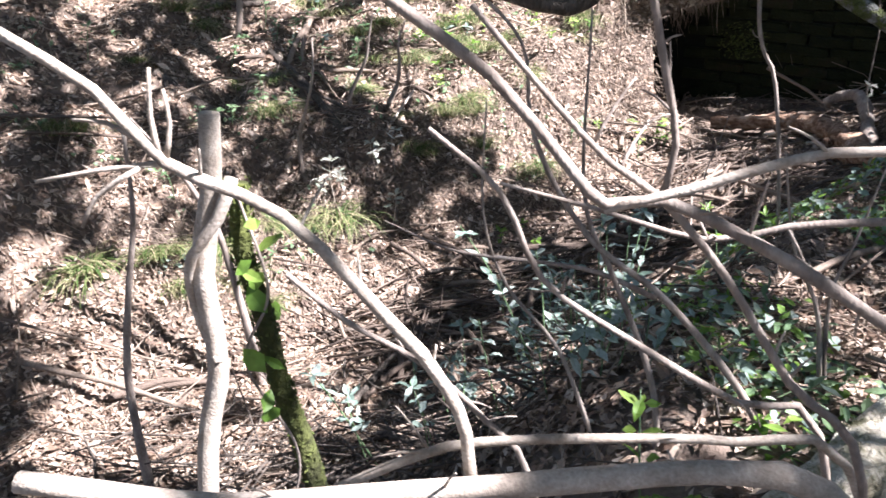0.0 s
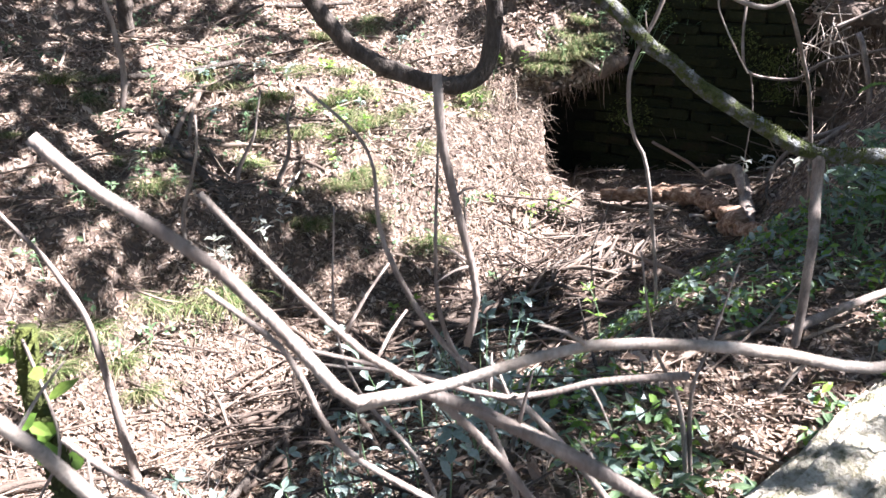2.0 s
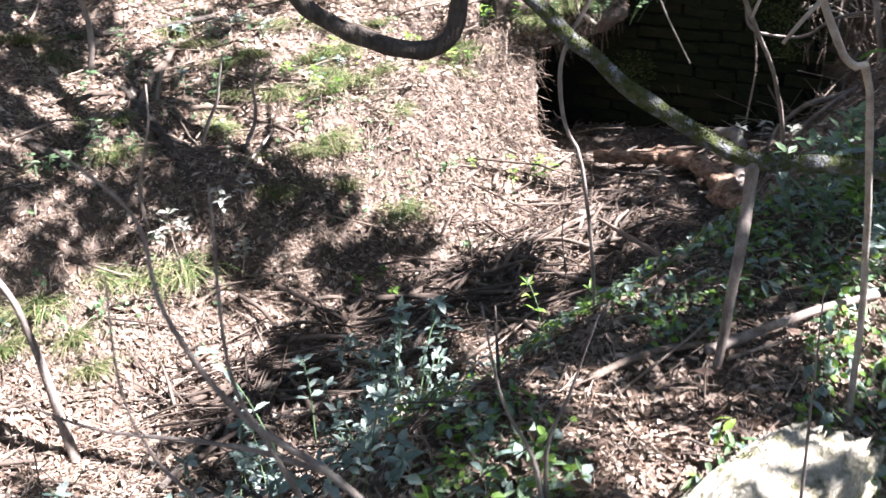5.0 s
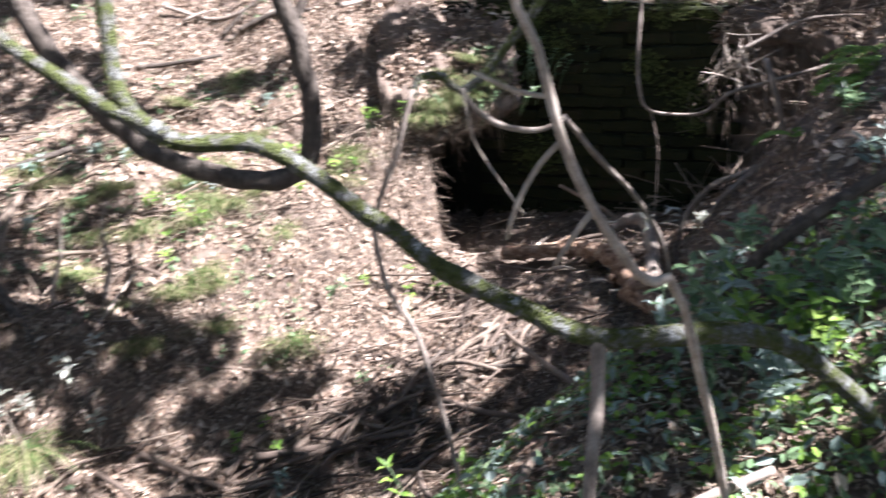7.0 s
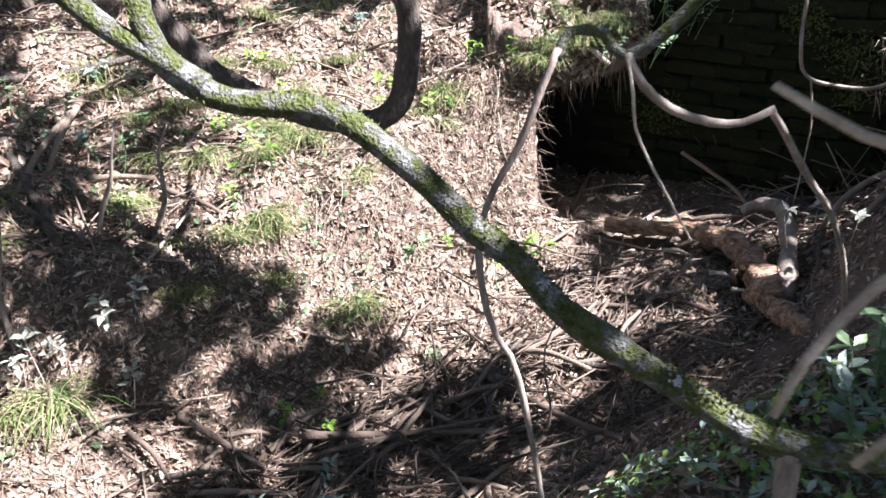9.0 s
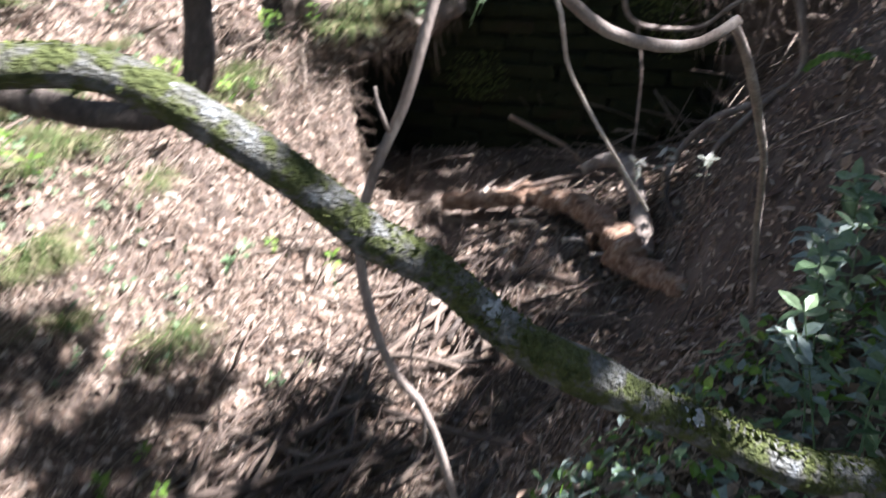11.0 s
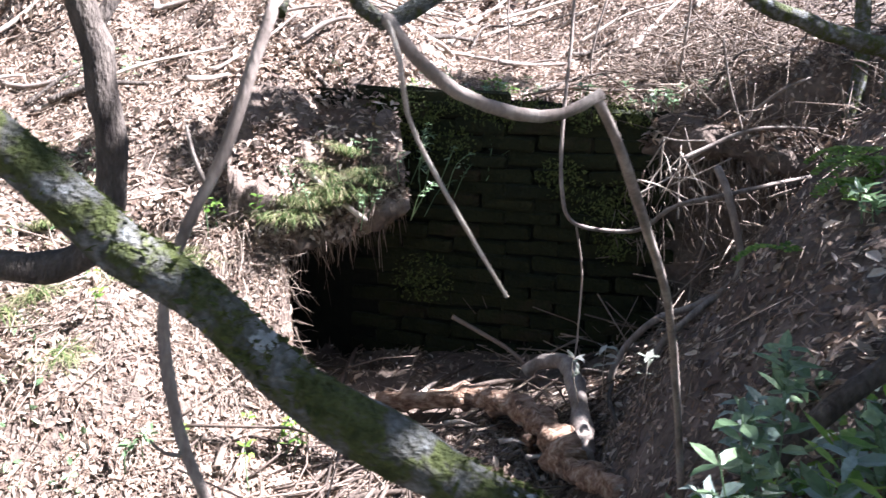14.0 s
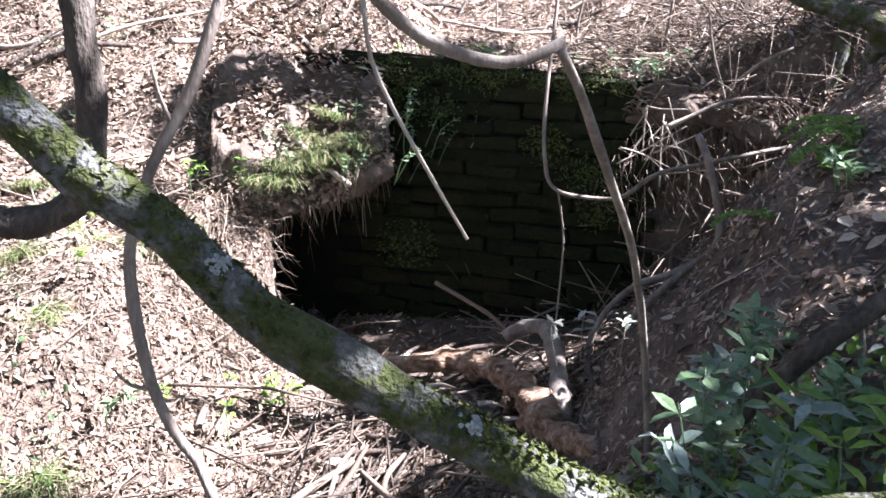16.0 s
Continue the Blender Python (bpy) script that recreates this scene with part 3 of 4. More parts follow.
branch("dead_branch", "pale dead branch with side twigs hanging across", "branch", [
    ("stem", [(1.28, 2.42, 2.3), (1.32, 2.45, 1.965), (1.36, 2.45, 1.86), (1.394, 2.45, 1.727), (1.44, 2.45, 1.62), (1.51, 2.46, 1.51), (1.545, 2.47, 1.487), (1.6, 2.5, 1.43), (1.75, 2.6, 0.9), (1.8, 2.62, 0.5)], 0.0065, 0.009),
    ("side_twig", [(1.394, 2.45, 1.727), (1.36, 2.46, 1.69), (1.325, 2.46, 1.63), (1.31, 2.46, 1.58)], 0.005, 0.003),
    ("side_twig", [(1.44, 2.45, 1.62), (1.41, 2.46, 1.575), (1.385, 2.47, 1.53)], 0.005, 0.004),
    ("side_twig", [(1.38, 2.45, 1.79), (1.33, 2.46, 1.8), (1.27, 2.47, 1.83)], 0.004, 0.003),
    ("spur", [(1.45, 2.45, 1.6), (1.475, 2.45, 1.597)], 0.003, 0.001)], PALE_BARK)
branch("looping_vine", "thin woody vine looping down over the pit wall", "vine", [
    ("stem", [(2.7, 6.25, 2.3), (2.68, 6.2, 1.99), (2.62, 6.1, 1.57), (2.59, 6.0, 1.27), (2.66, 5.98, 1.12), (2.92, 5.9, 1.1), (3.05, 5.8, 1.22), (3.27, 5.75, 1.28), (3.66, 5.7, 1.37)], 0.008, 0.01),
    ("tail", [(2.66, 5.98, 1.12), (2.71, 6.0, 0.9), (2.71, 6.0, 0.68), (2.69, 5.98, 0.42)], 0.005, 0.004)], GREY_BARK)
branch("exposed_root", "thick bare root curling out of the bank", "root", [
    ("stem", [(3.2, 5.72, 1.4), (3.2, 5.6, 1.26), (3.26, 5.58, 0.97), (3.15, 5.65, 0.82), (2.93, 5.72, 0.71), (2.8, 5.78, 0.5), (2.78, 5.8, 0.2)], 0.017, 0.013),
    ("side_root", [(3.2, 5.62, 0.86), (3.0, 5.6, 0.72), (2.88, 5.62, 0.55), (2.84, 5.66, 0.2)], 0.015, 0.01)], GREY_BARK)
branch("slope_stick", "dead stick leaning on the upper bank", "stick", [("stem", [(1.5, 7.55, 1.95), (1.2, 7.45, 1.68), (1.06, 7.2, 1.32), (1.0, 7.1, 1.1)], 0.02, 0.024)], DARK_BARK)
branch("ledge_stick", "short broken stick poking out of the ledge", "stick", [("stem", [(1.42, 6.85, 1.36), (1.6, 6.6, 1.2), (1.755, 6.42, 1.08)], 0.012, 0.014)], PALE_BARK)
branch("pit_stick", "dead stick lying in the dark pit", "stick", [("stem", [(2.25, 6.6, 0.55), (2.5, 6.4, 0.42), (2.62, 6.3, 0.3)], 0.012, 0.01)], TWIG)

random.seed(9)
for a, b in THICK_STICKS:
    a, b = Vector(a), Vector(b)
    mid = (a + b) / 2 + Vector((random.uniform(-0.03, 0.03), random.uniform(-0.03, 0.03), random.uniform(0.0, 0.03)))
    k = random.uniform(0.008, 0.017)
    branch("fallen_stick", "dead grey stick fallen across the leaf litter", "stick", [("stem", [a, mid, b], k, k * 0.6)], random.choice((ROT_TWIG, TWIG, DARK_BARK)), "fallen sticks")
for k in range(72):
    px, py = random.uniform(-0.6, 4.6), random.uniform(7.35, 9.6)
    g, ln = random.uniform(-0.9, 1.2), random.uniform(0.25, 1.1)
    pts = []
    for t in (-0.5, 0, 0.5):
        qx, qy = px + math.cos(g) * ln * t, py + math.sin(g) * ln * t * 0.6 + random.uniform(-0.03, 0.03)
        pts.append((qx, qy, ground_z(qx, qy) + random.uniform(0.02, 0.09)))
    k = random.uniform(0.007, 0.022)
    branch("fallen_stick", "dead stick lying on the sunny upper slope", "stick", [("stem", pts, k, k * 0.6)], random.choice((GREY_BARK, DARK_BARK, PALE_BARK)), "sticks on the slope")
n = 950
x, y = rng.normal(3.7, 0.42, n), rng.normal(6.45, 0.4, n)
z = np.maximum(height(x, y), np.where((x > 3.2) & (y < 6.6) & (x * 0.6 + y * 0.8 > 6.95), 1.52, -9)) + rng.uniform(0.0, 0.16, n)
d = unit(rng.normal(0, 1, (n, 3)) * np.array([[1, 0.6, 0.6]])) * rng.gamma(2.5, 0.05, (n, 1))
stick_field("twig_tangle", np.stack([x, y, z], 1) - d, np.stack([x, y, z], 1) + d, rng.uniform(0.0015, 0.005, n), TWIG, "tangle of thin dead twigs on the slope beside the wall")

# slender saplings and shoots on the slopes
random.seed(5)
for px, py, hgt, rad, lean in ((3.1, 6.9, 1.2, 0.008, 0.2), (3.5, 6.6, 1.3, 0.009, -0.2), (3.6, 6.1, 1.1, 0.012, -0.15), (3.35, 6.05, 0.9, 0.008, -0.1), (2.8, 7.6, 1.0, 0.007, 0.15),
                               (-0.93, 2.75, 1.35, 0.018, 0.05), (-0.75, 3.6, 1.2, 0.022, -0.35), (-0.75, 4.7, 0.8, 0.014, 0.1), (-0.35, 5.3, 0.6, 0.016, 0.2), (-0.55, 5.2, 0.6, 0.014, 0.25), (1.38, 4.75, 0.75, 0.006, 0.05), (-1.3, 5.6, 1.4, 0.02, -0.1)):
    z = ground_z(px, py) - 0.05
    pts = [(px + lean * hgt * k * k + 0.03 * math.sin(k * 7 + px * 5), py + 0.03 * math.cos(k * 6 + py), z + hgt * k) for k in (0, 0.2, 0.4, 0.6, 0.8, 1.0)]
    branch("sapling", "slender bare grey sapling rooted in the bank", "sapling", [("stem", pts, rad, rad * 0.3)], GREY_BARK, "saplings on the banks")
branch("leaning_sapling", "dark leaning sapling rising out of the shrubs", "sapling", [("stem", [(2.3, 3.98, 0.8), (2.4, 3.93, 0.95), (2.56, 3.86, 1.12), (2.9, 3.8, 1.35), (3.4, 3.75, 1.8)], 0.025, 0.02)], DARK_BARK)
for k in range(14):
    px, py = random.uniform(3.2, 4.3), random.uniform(6.0, 7.0)
    z, g, ln = max(ground_z(px, py), 1.45), random.uniform(-0.5, 1.3), random.uniform(0.3, 0.7)
    d = Vector((math.cos(g), 0.4 * math.sin(g * 3), 0.25 + 0.5 * random.random())).normalized() * ln
    p = Vector((px, py, z - 0.03))
    branch("tangled_branch", "bare crooked branch tangled on the slope beside the wall", "branch", [("stem", [p, p + d * 0.4 + Vector((0.03, 0, 0.05)), p + d * 0.75, p + d + Vector((0, 0, -0.06))], 0.013, 0.005), ("side_twig", [p + d * 0.45, p + d * 0.6 + Vector((-0.06, 0.02, 0.1))], 0.005, 0.002)], random.choice((GREY_BARK, DARK_BARK, TWIG)), "tangled branches")
# dead wood caught on the bank opposite the walk, and sticks across the gully floor
for pts, r, mat in (([(-0.88, 6.02, 0.97), (-0.94, 5.6, 0.82), (-0.95, 5.16, 0.62)], 0.018, TWIG), ([(-0.9, 5.94, 0.96), (-0.9, 5.6, 0.8), (-0.83, 5.14, 0.57)], 0.016, TWIG), ([(-1.19, 5.62, 0.83), (-0.87, 5.26, 0.66), (-0.61, 4.99, 0.46), (-0.34, 4.82, 0.12)], 0.024, DARK_BARK),
                    ([(-1.6, 5.0, 0.72), (-1.34, 4.95, 0.56), (-0.98, 4.74, 0.42)], 0.036, DARK_BARK), ([(-0.36, 5.05, 0.4), (-0.22, 5.41, 0.57)], 0.009, PALE_BARK), ([(-0.72, 5.49, 0.67), (-0.58, 5.53, 0.67), (-0.44, 5.56, 0.66)], 0.014, TWIG), ([(-1.5, 5.9, 1.0), (-1.1, 6.05, 1.02), (-0.7, 6.2, 1.1)], 0.022, DARK_BARK),
                    ([(1.08, 5.14, -0.05), (1.43, 4.8, -0.04), (1.65, 4.5, 0.06)], 0.017, ROT_TWIG), ([(0.4, 4.7, -0.14), (0.96, 4.71, -0.1), (1.35, 4.73, -0.08)], 0.018, ROT_TWIG), ([(0.8, 4.12, -0.2), (1.1, 4.4, -0.13), (1.38, 4.66, -0.06)], 0.013, TWIG), ([(0.5, 4.6, -0.14), (0.8, 4.68, -0.1), (1.2, 4.78, -0.06)], 0.012, ROT_TWIG),
                    ([(1.5, 2.9, 0.58), (1.84, 3.01, 0.66), (2.06, 3.06, 0.7)], 0.016, GREY_BARK), ([(1.15, 2.86, 0.5), (1.32, 2.93, 0.55), (1.52, 2.97, 0.57)], 0.013, TWIG)):
    branch("dead_branch", "dead branch resting on the litter of the gully", "branch", [("stem", pts, r, r * 0.75)], mat, "dead branches")
# a bundle of sun-bleached twigs on the right slope
for k in range(16):
    c = Vector((3.12 + random.gauss(0, 0.07), 5.95 + random.gauss(0, 0.05), 1.36 + random.gauss(0, 0.06)))
    v = Vector((random.gauss(0.5, 0.6), random.gauss(0, 0.4), random.gauss(0.35, 0.5))).normalized() * (0.06 + 0.16 * random.random())
    branch(
        "bleached_twig", "sun-bleached white twig caught on the slope", "twig", [("stem", [c - v * 0.7, c + Vector((0, 0.01, 0.02 * (k % 3))), c + v + Vector((0, 0, 0.02))], 0.0042, 0.002)], PALE_BARK, "bleached twigs")

# foreground thicket: bare branches close to the start of the walk
for pts, r0, r1, mat in (
        ([(-0.208, 1.07, 1.423), (-0.147, 1.07, 1.384), (-0.101, 1.07, 1.331), (-0.017, 1.07, 1.293), (0.059, 1.07, 1.209), (0.105, 1.07, 1.148), (0.128, 1.07, 1.056), (0.14, 1.08, 0.7)], 0.0042, 0.0065, PALE_BARK),
        ([(0.03, 1.06, 1.48), (0.064, 1.06, 1.449), (0.134, 1.06, 1.4), (0.19, 1.06, 1.337), (0.218, 1.06, 1.309), (0.264, 1.08, 1.306), (0.339, 1.08, 1.272), (0.442, 1.08, 1.21), (0.6, 1.1, 1.1), (0.75, 1.15, 0.7)], 0.004, 0.0065, GREY_BARK),
        ([(0.218, 1.06, 1.305), (0.282, 1.06, 1.323), (0.345, 1.06, 1.344), (0.408, 1.06, 1.351), (0.55, 1.07, 1.33), (0.75, 1.1, 1.25), (0.95, 1.2, 0.6)], 0.0035, 0.0055, PALE_BARK),
        ([(0.12, 1.08, 1.444), (0.175, 1.08, 1.382), (0.223, 1.08, 1.334), (0.264, 1.085, 1.306), (0.326, 1.1, 1.236), (0.389, 1.1, 1.144), (0.467, 1.1, 1.045), (0.5, 1.12, 0.7)], 0.0022, 0.0055, GREY_BARK),
        ([(0.082, 1.25, 1.318), (0.15, 1.25, 1.258), (0.195, 1.25, 1.168), (0.278, 1.25, 1.108), (0.406, 1.25, 1.032), (0.496, 1.25, 0.995), (0.6, 1.3, 0.6)], 0.0025, 0.0055, GREY_BARK),
        ([(-0.25, 1.05, 1.06), (-0.12, 1.05, 1.045), (-0.03, 1.05, 1.05), (0.112, 1.05, 1.065), (0.246, 1.05, 1.081), (0.341, 1.05, 1.089), (0.412, 1.05, 1.073), (0.52, 1.06, 0.95)], 0.009, 0.011, PALE_BARK),
        ([(-0.002, 1.15, 0.986), (0.079, 1.15, 1.027), (0.136, 1.15, 1.043), (0.267, 1.15, 1.051), (0.373, 1.15, 1.051), (0.478, 1.15, 1.027), (0.6, 1.2, 0.7)], 0.005, 0.004, PALE_BARK),
        ([(-0.072, 1.3, 1.146), (-0.008, 1.3, 1.09), (0.072, 1.3, 1.042), (0.144, 1.3, 0.97), (0.2, 1.3, 0.89), (0.25, 1.32, 0.6)], 0.003, 0.005, GREY_BARK),
        ([(0.519, 1.25, 1.235), (0.428, 1.25, 1.228), (0.353, 1.25, 1.213), (0.24, 1.25, 1.243), (0.15, 1.25, 1.266)], 0.004, 0.0018, GREY_BARK),
        ([(0.28, 1.3, 1.5), (0.288, 1.3, 1.433), (0.31, 1.3, 1.353), (0.324, 1.3, 1.294), (0.317, 1.3, 1.243)], 0.0045, 0.0035, GREY_BARK)):
    spurs = []
    for k in range(4):
        i = random.randrange(1, len(pts) - 2)
        a = Vector(pts[i]).lerp(Vector(pts[i + 1]), random.random())
        d = Vector((random.gauss(0, 1), random.gauss(0, 0.5), random.gauss(0.3, 1))).normalized() * random.uniform(0.02, 0.06)
        spurs.append(("spur", [a, a + d * 0.5 + Vector((0, 0, 0.003)), a + d], 0.0016, 0.0007))
    branch("thicket_branch", "thin bare branch of a leafless thicket", "branch", [("stem", pts, r0, r1)] + spurs, mat, "thicket branches")
for pts in ([(-0.101, 1.07, 1.331), (-0.15, 1.07, 1.325), (-0.2, 1.07, 1.315)], [(-0.115, 1.07, 1.345), (-0.14, 1.07, 1.36), (-0.165, 1.07, 1.362)], [(-0.105, 1.07, 1.335), (-0.108, 1.07, 1.365), (-0.105, 1.07, 1.4)],
            [(-0.12, 1.07, 1.328), (-0.155, 1.07, 1.305), (-0.17, 1.07, 1.28)], [(-0.1, 1.07, 1.335), (-0.095, 1.07, 1.36), (-0.097, 1.07, 1.385)]):
    branch("thicket_twig", "pale broken side twig of the thicket", "twig", [("stem", pts, 0.0024, 0.0012)], PALE_BARK, "thicket twigs")
for pts, r in (([(0.33, 2.0, 1.36), (0.34, 2.0, 1.02), (0.41, 2.0, 0.85), (0.51, 2.0, 0.6), (0.55, 2.0, 0.3)], 0.009), ([(0.1, 2.0, 1.41), (0.21, 2.0, 1.3), (0.24, 2.0, 1.13), (0.35, 2.0, 0.94), (0.52, 2.0, 0.8), (0.69, 2.0, 0.6), (0.8, 2.0, 0.4)], 0.01),
               ([(-0.04, 2.0, 0.96), (0.1, 2.0, 0.9), (0.27, 2.0, 0.88), (0.38, 2.0, 0.86), (0.5, 2.02, 0.8)], 0.006), ([(0.15, 2.0, 1.2), (0.15, 2.0, 0.98), (0.2, 2.0, 0.83), (0.32, 2.0, 0.67), (0.42, 2.0, 0.4)], 0.006), ([(0.78, 2.2, 1.06), (0.83, 2.2, 0.85), (0.91, 2.2, 0.68), (0.96, 2.2, 0.4)], 0.008),
               ([(1.02, 2.25, 1.02), (0.97, 2.22, 0.85), (0.93, 2.2, 0.72), (0.96, 2.2, 0.45)], 0.007), ([(1.33, 2.0, 1.2), (1.36, 2.0, 0.9), (1.38, 2.0, 0.7), (1.42, 2.02, 0.4)], 0.005)):
    branch("bank_shoot", "bare grey shoot leaning over the near bank", "branch", [("stem", pts, r * 0.22, r)], GREY_BARK, "bare shoots")
branch("cut_sapling", "pale cut-off sapling with a twisted vine", "sapling", [
    ("stem", [(-0.18, 1.25, 0.3), (-0.165, 1.25, 0.895), (-0.138, 1.25, 1.058), (-0.144, 1.25, 1.166), (-0.13, 1.25, 1.247), (-0.124, 1.25, 1.33)], 0.013, 0.0105),
    ("twining_vine", [(-0.105, 1.24, 1.27), (-0.12, 1.235, 1.23), (-0.15, 1.236, 1.19), (-0.16, 1.25, 1.15), (-0.155, 1.262, 1.1), (-0.135, 1.24, 1.07)], 0.006, 0.005)], PALE_BARK)
mossy_sapling = branch("mossy_sapling", "leaning green mossy sapling beside the cut stem", "sapling", [("stem", [(-0.16, 1.45, 1.2), (-0.16, 1.45, 1.11), (-0.14, 1.45, 1.01), (-0.125, 1.45, 0.92), (-0.08, 1.45, 0.737), (0.0, 1.46, 0.3)], 0.012, 0.018)], EARTH_MOSS)

line = resample([(-0.16, 1.45, 1.2), (-0.16, 1.45, 1.11), (-0.14, 1.45, 1.01), (-0.125, 1.45, 0.92), (-0.08, 1.45, 0.737), (0.0, 1.46, 0.3)], 0.01)
q = np.array([tuple(p - mossy_sapling.location) for p in line])[rng.integers(0, len(line), 900)]
d = unit(rng.normal(0, 1, (900, 3)) * np.array([[1, 1, 0.3]]))
leaf_field("moss", q + d * 0.0155, d, 0.011, 0.005, MOSS, "", 0.8, 0.3, 0.3, parent=mossy_sapling)

# ---- rotten log in the gully ----
def on_ground(x, y, up):
    return (x, y, ground_z(x, y) + up)


log = empty("rotten_log", on_ground(1.82, 6.26, 0.0), "crumbling reddish rotten log lying before the pit", "log")
for name, pts, r0, r1, mat, wob, knot in (
        ("trunk", [(1.8, 6.26, 0.08), (2.05, 6.18, 0.1), (2.25, 6.08, 0.11), (2.38, 5.85, 0.12), (2.42, 5.6, 0.12), (2.42, 5.3, 0.09)], 0.042, 0.07, ROT, 0.5, 0.5),
        ("butt", [(2.4, 5.42, 0.08), (2.42, 5.15, 0.05), (2.4, 4.85, 0.01)], 0.062, 0.03, ROT, 0.6, 0.4),
        ("limb", [(2.46, 6.03, 0.2), (2.55, 5.98, 0.24), (2.6, 5.8, 0.21), (2.55, 5.55, 0.1), (2.45, 5.3, 0.07)], 0.026, 0.05, GREY_BARK, 0.4, 0.4),
        ("stub", [(2.36, 5.62, 0.06), (2.31, 5.55, 0.14)], 0.035, 0.014, ROT, 0.6, 0.3)):
    v, f = tube([Vector(on_ground(*p)) - log.location for p in pts], r0, r1, 16, 0.02, wob, knot)
    mesh_object(name, v, f, mat, log)
for k in range(5):
    t = 0.1 + 0.85 * random.random()
    c = Vector((1.9 + 0.5 * t, 6.07 - 0.85 * t * t, ground_z(1.9 + 0.5 * t, 6.07 - 0.85 * t * t) + 0.1))
    v, f = tube([c + Vector((-0.05, 0.02, 0)), c + Vector((0, 0, 0.012)), c + Vector((0.06, -0.03, 0))], 0.012, 0.004, 5, 0.04, 0.5)
    mesh_object("splinter", [Vector(p) - log.location for p in v], f, PALE_BARK, log)

# ---- pale boulder on the near bank ----
bm = bmesh.new()
bmesh.ops.create_icosphere(bm, subdivisions=6, radius=1)
for v in bm.verts:
    p = v.co.copy()
    p = Vector([math.copysign(abs(c) ** 0.6, c) for c in p])
    k = 1 + 0.1 * noise.noise(Vector((p.x * 3, p.y * 1.2, p.z * 1.2))) + 0.09 * noise.noise(p * 4) + 0.06 * noise.noise(p * 9) + 0.035 * noise.noise(p * 19) + 0.014 * noise.noise(p * 45)
    v.co = Vector((p.x * 0.74, p.y * (0.105 + 0.025 * p.x), p.z * 0.17)) * k
me = bpy.data.meshes.new("boulder")
bm.to_mesh(me)
bm.free()
me.materials.append(STONE)
for p in me.polygons:
    p.use_smooth = True
rock = tagged(new("boulder", me), "pale cream weathered boulder half sunk in leaves", "boulder")
rock.matrix_world = pose(1.11, 1.96, ground_z(1.1, 1.93) + 0.1, 4, -4, 38)


# ---- plants ----
def leafy_plant(name, place, label, category, stems, hgt, leaf, mat, group, spread=0.35, per=5, seed=1, heading=None):
    """Upright stems with paired leaves up their length and a rosette at the tip."""
    rnd = random.Random(seed)
    ob = empty(name, place, label, category, group)
    cs, ns, hs = [], [], []
    for s in range(stems):
        a = rnd.uniform(0, 6.28)
        lean = rnd.uniform(0.1, 1) * spread
        h = hgt * rnd.uniform(0.5, 1.1)
        base = Vector((math.cos(a), math.sin(a), 0)) * spread * 0.35 * rnd.random()
        tip = base + Vector((math.cos(a) * lean * h, math.sin(a) * lean * h, h))
        mid = (base + tip) / 2 + Vector((rnd.uniform(-0.02, 0.02), rnd.uniform(-0.02, 0.02), 0.01))
        v, f = tube([base - Vector((0, 0, 0.06)), mid, tip], 0.0028, 0.0015, 5, 0.05)
        mesh_object("stem", v, f, LEAF_GREEN if mat is not LEAF_PALE else PALE_BARK, ob)
        for k in range(per):
            t = 0.35 + 0.65 * (k + 0.5) / per
            c = base.lerp(tip, t)
            for j in range(2 if k < per - 1 else 4):
                b = rnd.uniform(0, 6.28) if j == 0 else b + (math.pi if k < per - 1 else 1.57) + rnd.uniform(-0.3, 0.3)
                out = Vector((math.cos(b), math.sin(b), rnd.uniform(-0.1, 0.6))).normalized()
                cs.append(c + out * leaf * 0.5)
                ns.append(Vector((0, 0, 1)) - out * out.z + Vector((rnd.uniform(-0.3, 0.3), rnd.uniform(-0.5, 0.1), 0)))
                hs.append(out)
    leaf_field("leaves", np.array(cs), np.array(ns), leaf, leaf * 0.42, mat, "", 0.12, 0.14, 0.3, parent=ob, heading=np.array(hs))
    return ob


for i, (px, py, st, tip) in enumerate(((2.02, 3.62, 5, 1.19), (2.14, 3.8, 6, 1.08), (1.98, 3.5, 5, 1.02), (2.16, 3.58, 6, 1.02), (2.28, 4.08, 5, 1.02), (2.42, 4.13, 5, 1.07), (2.35, 3.72, 5, 1.08), (2.32, 3.42, 6, 1.05), (2.12, 3.3, 5, 0.98), (2.52, 3.5, 6, 1.2), (2.62, 3.82, 5, 1.22), (2.85, 3.6, 6, 1.4), (2.9, 4.05, 5, 1.4), (3.05, 4.6, 5, 1.42))):
    px += 0.05
    z = ground_z(px, py)
    leafy_plant("shrub", (px, py, z), "glossy green broad-leaved shrub on the shaded bank", "shrub", st - 2, tip - z - 0.02, 0.07, (LEAF_GREY, LEAF_GREEN, LEAF_GREEN, LEAF_BRIGHT)[i % 4], "shrubs on the bank", 0.3, 5, i)
for i, (px, py, hgt) in enumerate(((0.42, 2.4, 0.3), (0.55, 2.6, 0.35), (0.3, 2.75, 0.3), (0.6, 2.95, 0.35), (0.45, 3.4, 0.3), (0.75, 3.3, 0.3), (0.15, 3.1, 0.25), (0.6, 3.9, 0.2), (0.38, 4.2, 0.2), (0.8, 3.7, 0.25), (0.1, 2.6, 0.3))):
    leafy_plant("creeper", (px, py, ground_z(px, py)), "grey-green ivy-like creeper sprawling over litter", "creeper", 6, hgt, 0.05, LEAF_GREY, "creepers in the gully", 0.8, 4, 40 + i)
